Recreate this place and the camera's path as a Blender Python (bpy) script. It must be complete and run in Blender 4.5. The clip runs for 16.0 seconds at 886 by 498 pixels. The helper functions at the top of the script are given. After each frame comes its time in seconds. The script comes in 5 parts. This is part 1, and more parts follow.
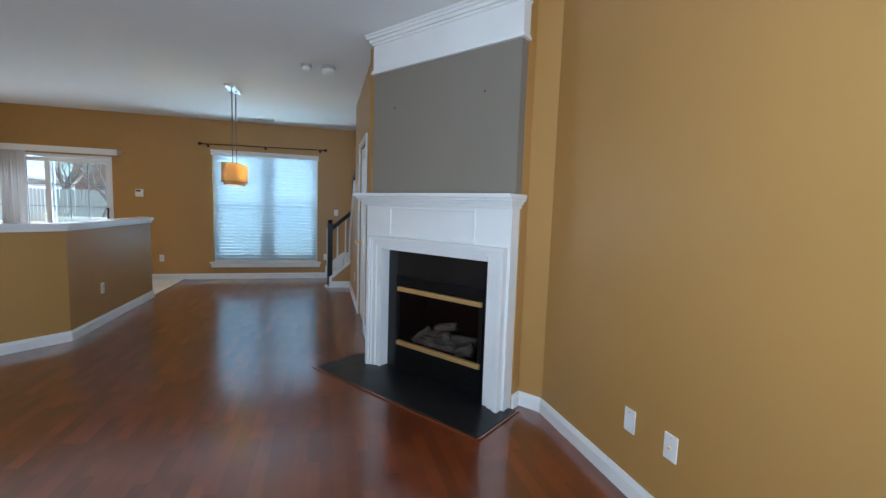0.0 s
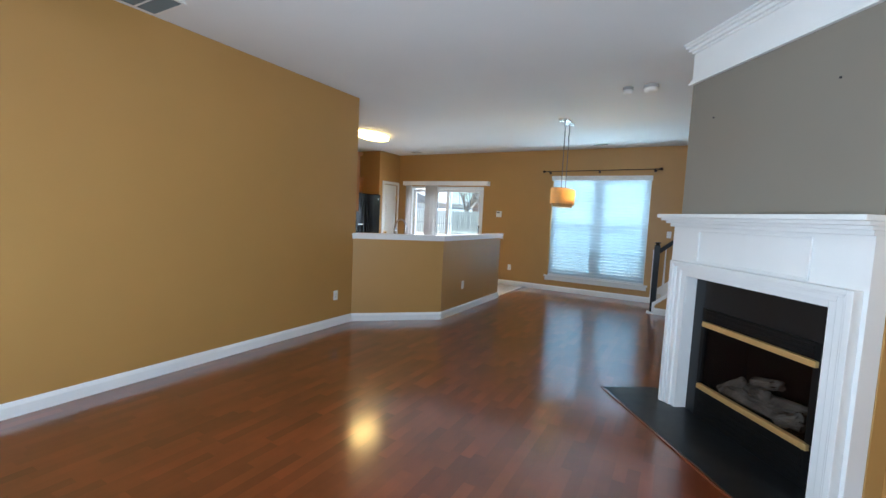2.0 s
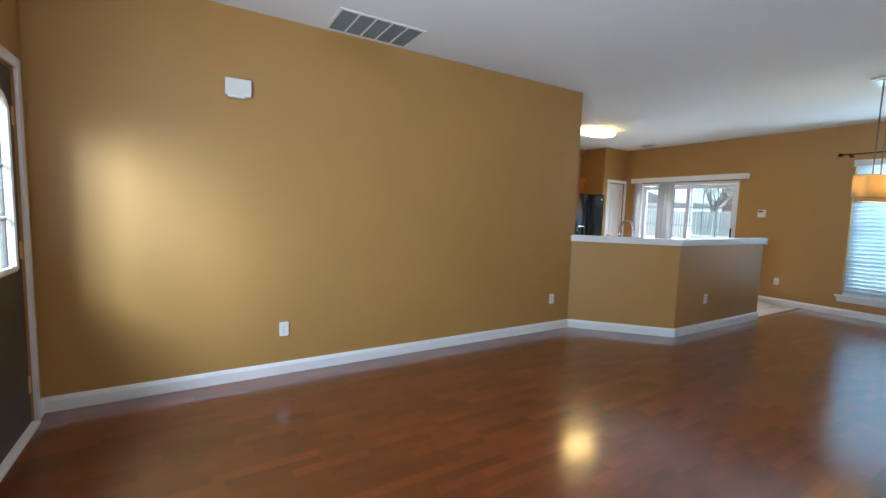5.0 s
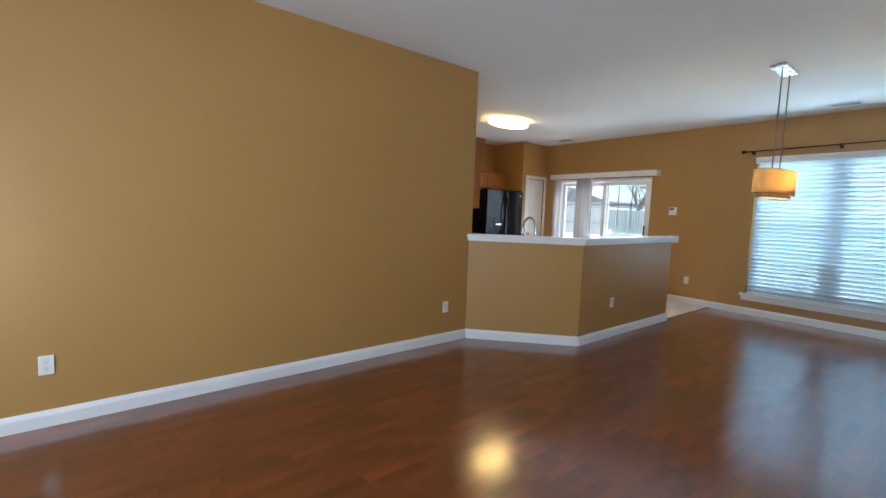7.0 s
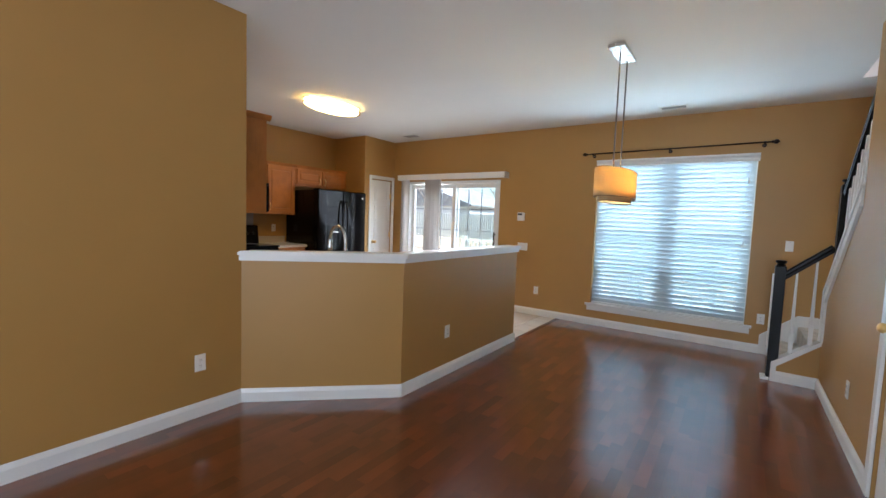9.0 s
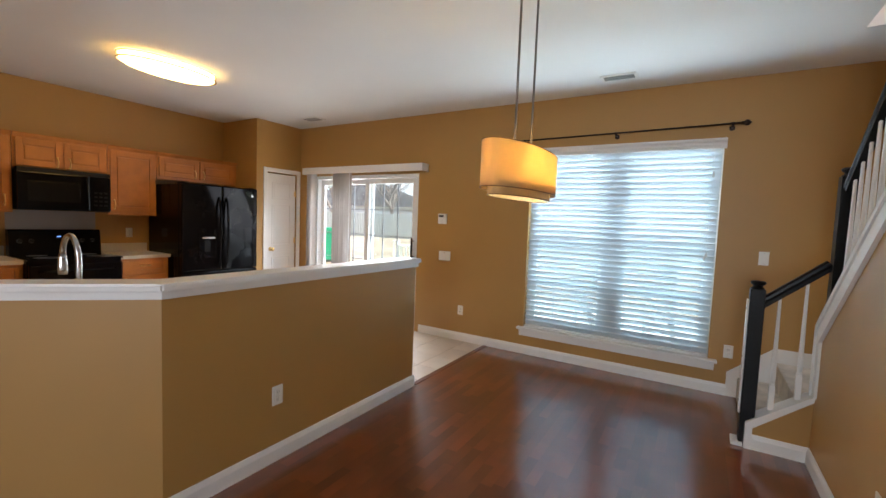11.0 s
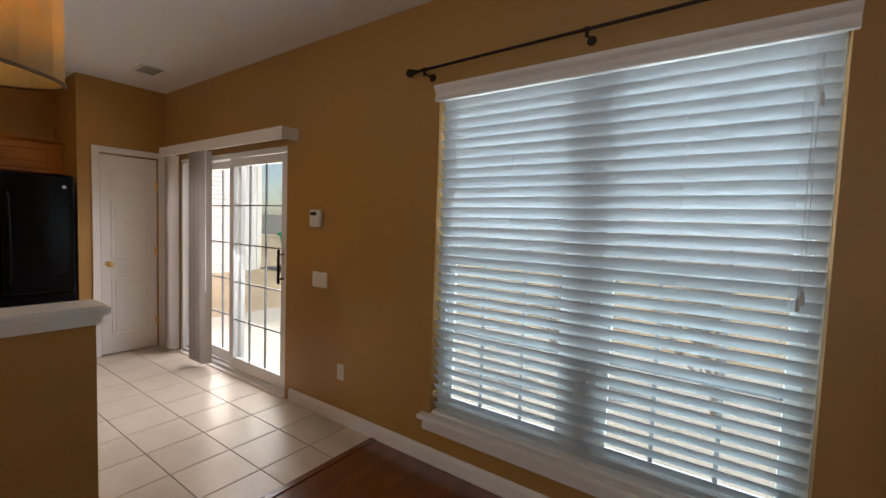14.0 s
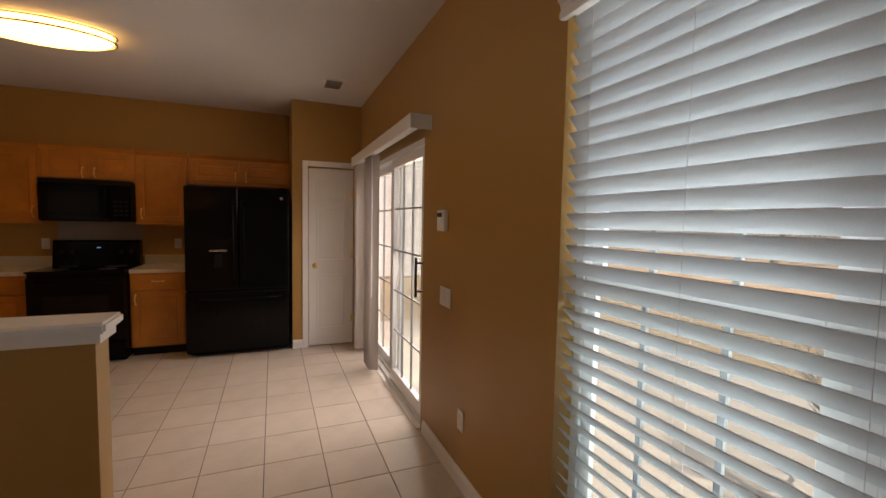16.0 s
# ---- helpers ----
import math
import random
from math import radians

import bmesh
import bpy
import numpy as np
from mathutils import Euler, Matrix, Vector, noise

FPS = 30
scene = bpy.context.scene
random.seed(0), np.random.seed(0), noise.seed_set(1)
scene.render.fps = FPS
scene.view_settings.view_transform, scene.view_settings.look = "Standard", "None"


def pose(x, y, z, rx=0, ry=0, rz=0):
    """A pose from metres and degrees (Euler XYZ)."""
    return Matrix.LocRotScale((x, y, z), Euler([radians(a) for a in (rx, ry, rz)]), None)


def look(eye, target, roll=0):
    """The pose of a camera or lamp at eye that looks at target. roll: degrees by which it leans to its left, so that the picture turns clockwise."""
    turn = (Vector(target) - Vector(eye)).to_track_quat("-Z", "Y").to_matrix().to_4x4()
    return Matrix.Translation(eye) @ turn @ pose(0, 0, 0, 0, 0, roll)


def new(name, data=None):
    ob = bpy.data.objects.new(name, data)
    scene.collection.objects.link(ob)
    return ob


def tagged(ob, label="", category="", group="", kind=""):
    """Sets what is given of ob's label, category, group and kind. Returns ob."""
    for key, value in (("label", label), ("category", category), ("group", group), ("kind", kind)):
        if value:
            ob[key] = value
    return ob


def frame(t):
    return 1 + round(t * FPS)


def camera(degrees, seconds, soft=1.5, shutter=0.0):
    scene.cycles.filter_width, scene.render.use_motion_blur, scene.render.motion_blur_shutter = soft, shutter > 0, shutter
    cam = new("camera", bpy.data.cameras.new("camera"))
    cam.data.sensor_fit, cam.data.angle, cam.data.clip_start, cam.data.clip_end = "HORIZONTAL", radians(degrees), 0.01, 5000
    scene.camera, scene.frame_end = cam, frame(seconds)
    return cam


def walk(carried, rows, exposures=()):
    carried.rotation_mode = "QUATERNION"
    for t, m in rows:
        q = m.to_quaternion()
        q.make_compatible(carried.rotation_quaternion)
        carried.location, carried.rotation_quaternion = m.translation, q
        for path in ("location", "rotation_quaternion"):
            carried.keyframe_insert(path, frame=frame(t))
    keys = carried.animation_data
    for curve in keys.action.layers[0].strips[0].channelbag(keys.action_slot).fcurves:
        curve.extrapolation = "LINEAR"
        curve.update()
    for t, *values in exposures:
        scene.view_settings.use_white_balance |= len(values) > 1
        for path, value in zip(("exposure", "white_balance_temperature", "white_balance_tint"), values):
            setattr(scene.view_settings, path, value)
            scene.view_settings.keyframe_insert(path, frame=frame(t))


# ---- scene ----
cam = camera(93.2, 16.0)
PATH = [
    (0, (0.11, -0.077, 1.35), (0.659, 1.837, 1.162), 1.9),
    (0.5, (0.281, -0.022, 1.347), (0.466, 1.962, 1.171), 2.2),
    (1, (0.443, 0.0, 1.357), (0.216, 1.98, 1.19), 2.4),
    (1.5, (0.534, -0.058, 1.362), (-0.095, 1.834, 1.209), 2.5),
    (2, (0.515, -0.19, 1.369), (-0.466, 1.546, 1.211), 2.7),
    (2.5, (0.499, -0.235, 1.363), (-0.765, 1.307, 1.208), 2.4),
    (3, (0.472, -0.279, 1.372), (-1.001, 1.065, 1.214), 2.2),
    (3.5, (0.464, -0.284, 1.375), (-1.15, 0.886, 1.215), 1.9),
    (6, (0.433, 0.285, 1.344), (-1.281, 1.299, 1.156), 1.8),
    (6.5, (0.352, 0.543, 1.348), (-1.298, 1.66, 1.161), 1.8),
    (7, (0.247, 0.854, 1.344), (-1.314, 2.09, 1.158), 2.1),
    (7.5, (0.117, 1.171, 1.368), (-1.338, 2.529, 1.173), 2.1),
    (8, (0.016, 1.516, 1.377), (-1.323, 2.99, 1.195), 2.2),
    (8.5, (-0.049, 1.839, 1.381), (-1.285, 3.403, 1.219), 2.2),
    (9, (-0.119, 2.162, 1.388), (-1.267, 3.793, 1.242), 2.1),
    (11.5, (-0.166, 4.022, 1.441), (-1.199, 5.729, 1.305), 2.2),
    (12, (-0.217, 4.405, 1.445), (-1.257, 6.108, 1.304), 2.1),
    (12.5, (-0.215, 4.83, 1.463), (-1.247, 6.538, 1.327), 2.1),
    (13, (-0.216, 5.258, 1.474), (-1.276, 6.948, 1.332), 1.7),
    (13.5, (-0.248, 5.665, 1.456), (-1.34, 7.335, 1.318), 1.8),
    (14, (-0.267, 6.043, 1.448), (-1.422, 7.671, 1.329), 2.0),
    (14.5, (-0.333, 6.39, 1.449), (-1.62, 7.917, 1.331), 1.7),
    (15, (-0.426, 6.648, 1.458), (-1.886, 8.008, 1.328), 1.6),
    (15.5, (-0.462, 6.875, 1.439), (-2.123, 7.981, 1.319), 1.5),
    (16, (-0.512, 7.085, 1.451), (-2.361, 7.836, 1.321), 1.1),
]
EXPOSURES = [(0, 0.83, 5150, 6), (1.5, 1.18, 5250, 6), (3.5, 1.18, 5200, 5), (6.0, 1.16, 5150, 6), (7.0, 1.12, 5300, 7), (9.0, 1.18, 5650, 11), (11.5, 1.1, 6200, 15), (12.5, 0.8, 6200, 16), (13.5, 0.3, 6450, 19), (14.5, -0.14, 7800, 25), (16.0, -0.18, 8200, 29)]
walk(cam, [(t, look(eye, target, roll)) for t, eye, target, roll in PATH], EXPOSURES)

NY, SY = 8.03, -0.92            # window wall, front wall

# ---- world, sun, window light and added fills ----
world = bpy.data.worlds.new("sky")
scene.world = world
world.use_nodes = True
wn = world.node_tree.nodes
sky = wn.new("ShaderNodeTexSky")
sky.sky_type, sky.sun_disc = "NISHITA", False
sky.sun_elevation, sky.sun_rotation = radians(50), radians(90)
wn["Background"].inputs["Strength"].default_value = 0.15
world.node_tree.links.new(sky.outputs[0], wn["Background"].inputs["Color"])


def lamp(name, kind, m, energy, color=(1, 1, 1), size=(1, 1), spread=180, angle=0.5):
    data = bpy.data.lights.new(name, kind)
    data.energy, data.color = energy, color
    if kind == "AREA":
        data.shape, data.size, data.size_y, data.spread = "RECTANGLE", size[0], size[1], radians(spread)
    if kind == "SUN":
        data.angle = radians(angle)
    if kind == "POINT":
        data.shadow_soft_size = size[0]
    ob = new(name, data)
    ob.matrix_world = m
    return ob


lamp("sun", "SUN", look((0, 0, 20), (-2.0, -0.05, 17.6)), 5.0, (1, 0.95, 0.87))
# daylight stand-ins for the openings: window, sky above the slider head, entrance door
lamp("window_daylight", "AREA", pose(-0.87, NY + 0.061, 1.48, -90, 0, 0), 5.2, (0.74, 0.935, 1), (1.68, 1.4), 170)
lamp("window_sky", "AREA", pose(-0.87, 8.44, 1.35, -90, 0, 0), 57, (0.74, 0.935, 1), (2.0, 2.0), 170)
lamp("slider_daylight", "AREA", pose(-3.72, 8.015, 1.25, -66, 0, 0), 8, (0.93, 0.96, 1), (0.95, 1.4), 160)
lamp("slider_sky", "AREA", look((-4.1, 9.3, 2.75), (-4.1, 7.4, 1.0)), 58, (0.93, 0.96, 1), (2.4, 1.0), 130)
# added fill outside the slider, boosting the bounce off the neighbour's sunlit siding
lamp("slider_bounce_fill", "AREA", look((-6.0, 9.6, 1.35), (-1.0, 6.4, 1.0)), 52, (1.0, 0.96, 0.90), (1.8, 1.8), 130)
# added fill under the closed stairwell ceiling, for daylight assumed from upstairs
lamp("stairwell_fill", "AREA", pose(1.05, 6.0, 5.15), 30, (0.90, 0.96, 1), (0.7, 1.6))
# added fill at the unseen front window, tilted up towards ceiling and upper walls
lamp("front_fill", "AREA", pose(-0.1, -1.02, 1.45, 112, 0, 0), 63, (0.90, 0.96, 1), (1.7, 1.4))
lamp("door_daylight", "AREA", look((-1.75, -1.75, 2.05), (-3.0, -0.15, 0.98)), 10, (0.90, 0.97, 1), (0.6, 0.9), 72)


# ---- materials ----
def nodes_of(name):
    m = bpy.data.materials.new(name)
    m.use_nodes = True
    nt = m.node_tree
    return m, nt, nt.nodes["Principled BSDF"]


def mix_color(nt, fac, a, b, mode="MIX"):
    n = nt.nodes.new("ShaderNodeMix")
    n.data_type, n.blend_type = "RGBA", mode
    for sock, v in ((0, fac), (6, a), (7, b)):
        if isinstance(v, (int, float)):
            n.inputs[sock].default_value = v
        elif isinstance(v, tuple):
            n.inputs[sock].default_value = (*v, 1)
        else:
            nt.links.new(v, n.inputs[sock])
    return n.outputs[2]


def noise_tex(nt, scale, detail=4, stretch=(1, 1, 1), rough=0.6):
    co = nt.nodes.new("ShaderNodeTexCoord")
    mp = nt.nodes.new("ShaderNodeMapping")
    mp.inputs["Scale"].default_value = stretch
    n = nt.nodes.new("ShaderNodeTexNoise")
    n.inputs["Scale"].default_value, n.inputs["Detail"].default_value, n.inputs["Roughness"].default_value = scale, detail, rough
    nt.links.new(co.outputs["Object"], mp.inputs[0])
    nt.links.new(mp.outputs[0], n.inputs["Vector"])
    return n.outputs["Fac"]


def ramp(nt, fac, lo, hi, v0=0.0, v1=1.0):
    n = nt.nodes.new("ShaderNodeMapRange")
    for sock, v in ((1, lo), (2, hi), (3, v0), (4, v1)):
        n.inputs[sock].default_value = v
    nt.links.new(fac, n.inputs[0])
    return n.outputs[0]


def surface(name, color, rough=0.5, metal=0.0, grain=60, large=1.5, vary=0.12, bump=0.1, depth=0.002, stretch=(1, 1, 1),
            rvary=0.08, random_tone=0.0, coat=0.0, spec=0.5, coat_ior=1.5):
    """A plain surface with fine grain, slow blotches, fine relief and uneven gloss."""
    m, nt, b = nodes_of(name)
    dark = tuple(c * (1 - vary * 1.6) for c in color)
    light = tuple(min(1, c * (1 + vary)) for c in color)
    fine, slow = noise_tex(nt, grain, 5, stretch), noise_tex(nt, large, 3)
    col = mix_color(nt, ramp(nt, slow, 0.3, 0.7), dark, light)
    col = mix_color(nt, ramp(nt, fine, 0.35, 0.65, 0, 0.5), col, color)
    if random_tone:
        info = nt.nodes.new("ShaderNodeObjectInfo")
        geo = nt.nodes.new("ShaderNodeNewGeometry")
        both = nt.nodes.new("ShaderNodeMath")
        both.operation = "ADD"
        nt.links.new(info.outputs["Random"], both.inputs[0])
        nt.links.new(geo.outputs["Random Per Island"], both.inputs[1])
        fr = nt.nodes.new("ShaderNodeMath")
        fr.operation = "FRACT"
        nt.links.new(both.outputs[0], fr.inputs[0])
        tone = ramp(nt, fr.outputs[0], 0, 1, 1 - random_tone, 1 + random_tone)
        hsv = nt.nodes.new("ShaderNodeHueSaturation")
        nt.links.new(tone, hsv.inputs["Value"])
        nt.links.new(col, hsv.inputs["Color"])
        col = hsv.outputs[0]
    nt.links.new(col, b.inputs["Base Color"])
    nt.links.new(ramp(nt, slow, 0.25, 0.75, max(0.02, rough - rvary), min(1, rough + rvary)), b.inputs["Roughness"])
    b.inputs["Metallic"].default_value = metal
    b.inputs["Coat Weight"].default_value = coat
    b.inputs["Coat IOR"].default_value = coat_ior
    b.inputs["Coat Roughness"].default_value = 0.15
    b.inputs["Specular IOR Level"].default_value = spec
    if bump:
        bp = nt.nodes.new("ShaderNodeBump")
        bp.inputs["Strength"].default_value, bp.inputs["Distance"].default_value = bump, depth
        nt.links.new(fine, bp.inputs["Height"])
        nt.links.new(bp.outputs[0], b.inputs["Normal"])
    return m


def glowing(name, color, strength, base=(0.8, 0.8, 0.8)):
    m, nt, b = nodes_of(name)
    b.inputs["Base Color"].default_value = (*base, 1)
    b.inputs["Emission Color"].default_value = (*color, 1)
    b.inputs["Emission Strength"].default_value = strength
    return m


def clear_glass(name, tint=(1, 1, 1), rough=0.0, most=0.6):
    m, nt, b = nodes_of(name)
    out = nt.nodes["Material Output"]
    tr, gl, mx, lw, pw = (nt.nodes.new("ShaderNode" + k) for k in ("BsdfTransparent", "BsdfGlossy", "MixShader", "LayerWeight", "Math"))
    tr.inputs[0].default_value = (*tint, 1)
    gl.inputs["Roughness"].default_value = rough
    pw.operation = "POWER"
    pw.inputs[1].default_value = 5
    nt.links.new(lw.outputs["Facing"], pw.inputs[0])
    nt.links.new(ramp(nt, pw.outputs[0], 0, 1, 0.022, most), mx.inputs[0])
    nt.links.new(tr.outputs[0], mx.inputs[1])
    nt.links.new(gl.outputs[0], mx.inputs[2])
    nt.links.new(mx.outputs[0], out.inputs[0])
    return m


def translucent(name, color, share, rough=0.4):
    m, nt, b = nodes_of(name)
    out = nt.nodes["Material Output"]
    fine = noise_tex(nt, 220, 3, (1, 1, 1))
    col = mix_color(nt, ramp(nt, fine, 0.3, 0.7), tuple(c * 0.93 for c in color), color)
    nt.links.new(col, b.inputs["Base Color"])
    b.inputs["Roughness"].default_value = rough
    tl, mx = nt.nodes.new("ShaderNodeBsdfTranslucent"), nt.nodes.new("ShaderNodeMixShader")
    nt.links.new(col, tl.inputs[0])
    mx.inputs[0].default_value = share
    nt.links.new(b.outputs[0], mx.inputs[1])
    nt.links.new(tl.outputs[0], mx.inputs[2])
    nt.links.new(mx.outputs[0], out.inputs[0])
    return m


WALL = surface("ochre_wall_paint", (0.425, 0.240, 0.068), 0.45, grain=420, large=1.1, vary=0.035, bump=0.12, depth=0.0008, rvary=0.05)
CEIL = surface("white_ceiling_paint", (0.78, 0.78, 0.77), 0.85, grain=300, large=0.8, vary=0.02, bump=0.15, depth=0.001)
TRIM = surface("white_trim_paint", (0.80, 0.80, 0.78), 0.35, grain=90, large=2, vary=0.03, bump=0.04, depth=0.0006)
GREY = surface("taupe_grey_paint", (0.225, 0.199, 0.160), 0.55, grain=420, large=1.5, vary=0.03, bump=0.12, depth=0.0008)
WOOD = surface("cherry_laminate", (0.155, 0.033, 0.0080), 0.30, grain=28, large=2.5, vary=0.2, bump=0.0, depth=0.0006, stretch=(4, 0.5, 1), rvary=0.008, random_tone=0.24, spec=0.25, coat=1.0, coat_ior=1.86)
SUB = surface("dark_joint", (0.05, 0.02, 0.012), 0.6)
TILE = surface("cream_floor_tile", (0.60, 0.53, 0.44), 0.33, grain=35, large=4, vary=0.08, bump=0.06, depth=0.001, random_tone=0.05)
GROUT = surface("grey_grout", (0.17, 0.14, 0.11), 0.9, grain=200)
BLACK_TILE = surface("black_slate_tile", (0.008, 0.009, 0.010), 0.40, grain=50, large=5, vary=0.25, bump=0.1)
BLACK = surface("black_enamel", (0.004, 0.004, 0.005), 0.07, grain=80, large=3, vary=0.1, bump=0.0, rvary=0.02, spec=0.14)
OVEN_GLASS = surface("dark_oven_glass", (0.009, 0.009, 0.009), 0.12, vary=0.1, bump=0.0, spec=0.2)
BLACK_MATTE = surface("black_metal", (0.005, 0.005, 0.005), 0.5, grain=80, vary=0.2, bump=0.05, spec=0.25)
BLACK_WOOD = surface("black_painted_wood", (0.005, 0.0045, 0.0045), 0.35, grain=60, vary=0.2, bump=0.05, spec=0.15)
BRASS = surface("polished_brass", (0.85, 0.60, 0.24), 0.38, 0.7, vary=0.1, bump=0.03)
CHROME = surface("brushed_nickel", (0.60, 0.58, 0.55), 0.28, 1.0, vary=0.05, bump=0.03)
DARK_NICKEL = surface("dark_nickel", (0.22, 0.20, 0.18), 0.35, 0.9, vary=0.1, bump=0.03)
BRONZE = surface("dark_bronze", (0.045, 0.03, 0.022), 0.4, 0.8, vary=0.2, bump=0.05)
OAK = surface("honey_oak", (0.47, 0.180, 0.031), 0.36, grain=22, large=3, vary=0.22, bump=0.1, depth=0.0008, stretch=(5, 5, 0.5), random_tone=0.07)
COUNTER = surface("cream_laminate_counter", (0.58, 0.53, 0.45), 0.35, grain=150, vary=0.1, bump=0.03)
PLASTIC = surface("white_plastic", (0.78, 0.77, 0.73), 0.35, grain=120, vary=0.02, bump=0.02)
# return vent slats, darkened in the colour for the shade between them
SHADED_GRILLE = surface("shaded_grille_grey", (0.16, 0.165, 0.15), 0.6, grain=120, vary=0.1)
SPLASH = surface("grey_splash_panel", (0.30, 0.28, 0.25), 0.4, grain=60, vary=0.06)
# white plastic greyed to carry shade: supply vent slats and detector sides
SHADED_PALE = surface("shaded_white_grey", (0.36, 0.36, 0.34), 0.6, grain=120, vary=0.1)
DARK_PLASTIC = surface("dark_plastic", (0.03, 0.03, 0.03), 0.4)
CARPET = surface("beige_carpet", (0.64, 0.59, 0.51), 0.95, grain=260, large=6, vary=0.2, bump=0.9, depth=0.006)
SLAT = translucent("white_blind_slat", (0.66, 0.72, 0.76), 0.13, 0.45)
VANE = translucent("white_fabric_vane", (0.50, 0.46, 0.42), 0.08, 0.7)
CORD = surface("white_cord", (0.7, 0.7, 0.7), 0.8)
GLASS = clear_glass("window_glass", (0.97, 0.99, 0.98))
FIRE_GLASS = clear_glass("firebox_glass", (0.8, 0.8, 0.8), 0.008, 0.10)
# glazing bars, greyed in the colour for their backlit look against bright daylight
BACKLIT_BAR = surface("backlit_glazing_bar", (0.30, 0.33, 0.35), 0.5, grain=100, vary=0.05)
SCREEN = clear_glass("insect_screen", (0.86, 0.90, 0.90), 0.5, 0.05)
VINYL = surface("white_vinyl_frame", (0.80, 0.82, 0.82), 0.35, grain=100, vary=0.02, bump=0.02)
LOG = surface("ceramic_log", (0.20, 0.165, 0.13), 0.9, grain=25, large=8, vary=0.5, bump=0.8, depth=0.01)
DOOR_BROWN = surface("dark_brown_door_paint", (0.055, 0.043, 0.030), 0.45, grain=50, vary=0.08, bump=0.05)
STEEL = surface("stainless_steel", (0.55, 0.55, 0.55), 0.22, 1.0, grain=80, vary=0.04, bump=0.03)
GRASS = surface("dry_winter_grass", (0.52, 0.41, 0.28), 0.95, grain=14, large=0.35, vary=0.3, bump=0.8, depth=0.03)
CONCRETE = surface("concrete", (0.55, 0.52, 0.47), 0.85, grain=40, large=1.2, vary=0.12, bump=0.3)
SIDING = surface("white_vinyl_siding", (0.74, 0.75, 0.75), 0.5, grain=60, vary=0.03, bump=0.05)
ROOF = surface("grey_shingle", (0.40, 0.39, 0.38), 0.9, grain=30, vary=0.3, bump=0.5, depth=0.01)
BRICK = surface("red_brick", (0.50, 0.33, 0.26), 0.85, grain=30, vary=0.2, bump=0.4, random_tone=0.15)
FENCE = surface("white_fence_board", (0.66, 0.68, 0.63), 0.6, grain=30, vary=0.08, bump=0.1)
RIM = surface("brown_shade_rim", (0.22, 0.13, 0.06), 0.6)
FOUNDATION = surface("tan_foundation", (0.36, 0.29, 0.21), 0.9, grain=20, vary=0.2)
BARK = surface("grey_bark", (0.36, 0.31, 0.27), 0.9, grain=30, vary=0.3, bump=0.8, depth=0.01)
GREEN = surface("green_bin_plastic", (0.02, 0.30, 0.15), 0.4, grain=80, vary=0.06, bump=0.05)
SHADE = translucent("linen_shade", (0.82, 0.64, 0.36), 0.6, 0.8)
LAMP_GLOW = glowing("lamp_diffuser", (1.0, 0.59, 0.16), 8.0)
BULB = glowing("bulb", (1.0, 0.68, 0.25), 52.0)
SHADE_LOW = translucent("dense_linen_shade", (0.62, 0.47, 0.25), 0.16, 0.8)
DISPLAY = glowing("clock_display", (0.2, 0.4, 1.0), 0.8, (0.02, 0.02, 0.02))


# ---- builders ----
ORIGIN = {}


def box(bm, x0, x1, y0, y1, z0, z1, bevel=0.0, m=None):
    r = bmesh.ops.create_cube(bm, size=1)["verts"]
    bmesh.ops.scale(bm, vec=(x1 - x0, y1 - y0, z1 - z0), verts=r)
    bmesh.ops.translate(bm, vec=((x0 + x1) / 2, (y0 + y1) / 2, (z0 + z1) / 2), verts=r)
    if bevel:
        e = list({e for v in r for e in v.link_edges})
        r = bmesh.ops.bevel(bm, geom=e, offset=bevel, segments=2, profile=0.6, affect="EDGES")["verts"]
    if m is not None:
        bmesh.ops.transform(bm, matrix=m, verts=list(r))
    return bm


def cyl(bm, a, b, r0, r1=None, seg=16):
    a, b = Vector(a), Vector(b)
    m = Matrix.Translation((a + b) / 2) @ (b - a).to_track_quat("Z", "Y").to_matrix().to_4x4()
    bmesh.ops.create_cone(bm, cap_ends=True, segments=seg, radius1=r0, radius2=r0 if r1 is None else r1, depth=(b - a).length, matrix=m)
    return bm


def ball(bm, c, r, squash=(1, 1, 1), seg=14):
    bmesh.ops.create_uvsphere(bm, u_segments=seg, v_segments=max(6, seg // 2), radius=r, matrix=Matrix.Translation(c) @ Matrix.Diagonal((*squash, 1)))
    return bm


def lathe(bm, profile, center=(0, 0, 0), seg=20, sx=1.0, sy=1.0):
    """A turned shape from (radius, height) pairs, about z."""
    rings = [[bm.verts.new((center[0] + sx * r * math.cos(2 * math.pi * k / seg), center[1] + sy * r * math.sin(2 * math.pi * k / seg), center[2] + z)) for k in range(seg)] for r, z in profile]
    for lo, hi in zip(rings, rings[1:]):
        for k in range(seg):
            bm.faces.new((lo[k], lo[(k + 1) % seg], hi[(k + 1) % seg], hi[k]))
    for ring in (rings[0], rings[-1]):
        bm.faces.new(ring)
    bmesh.ops.recalc_face_normals(bm, faces=bm.faces)
    return bm


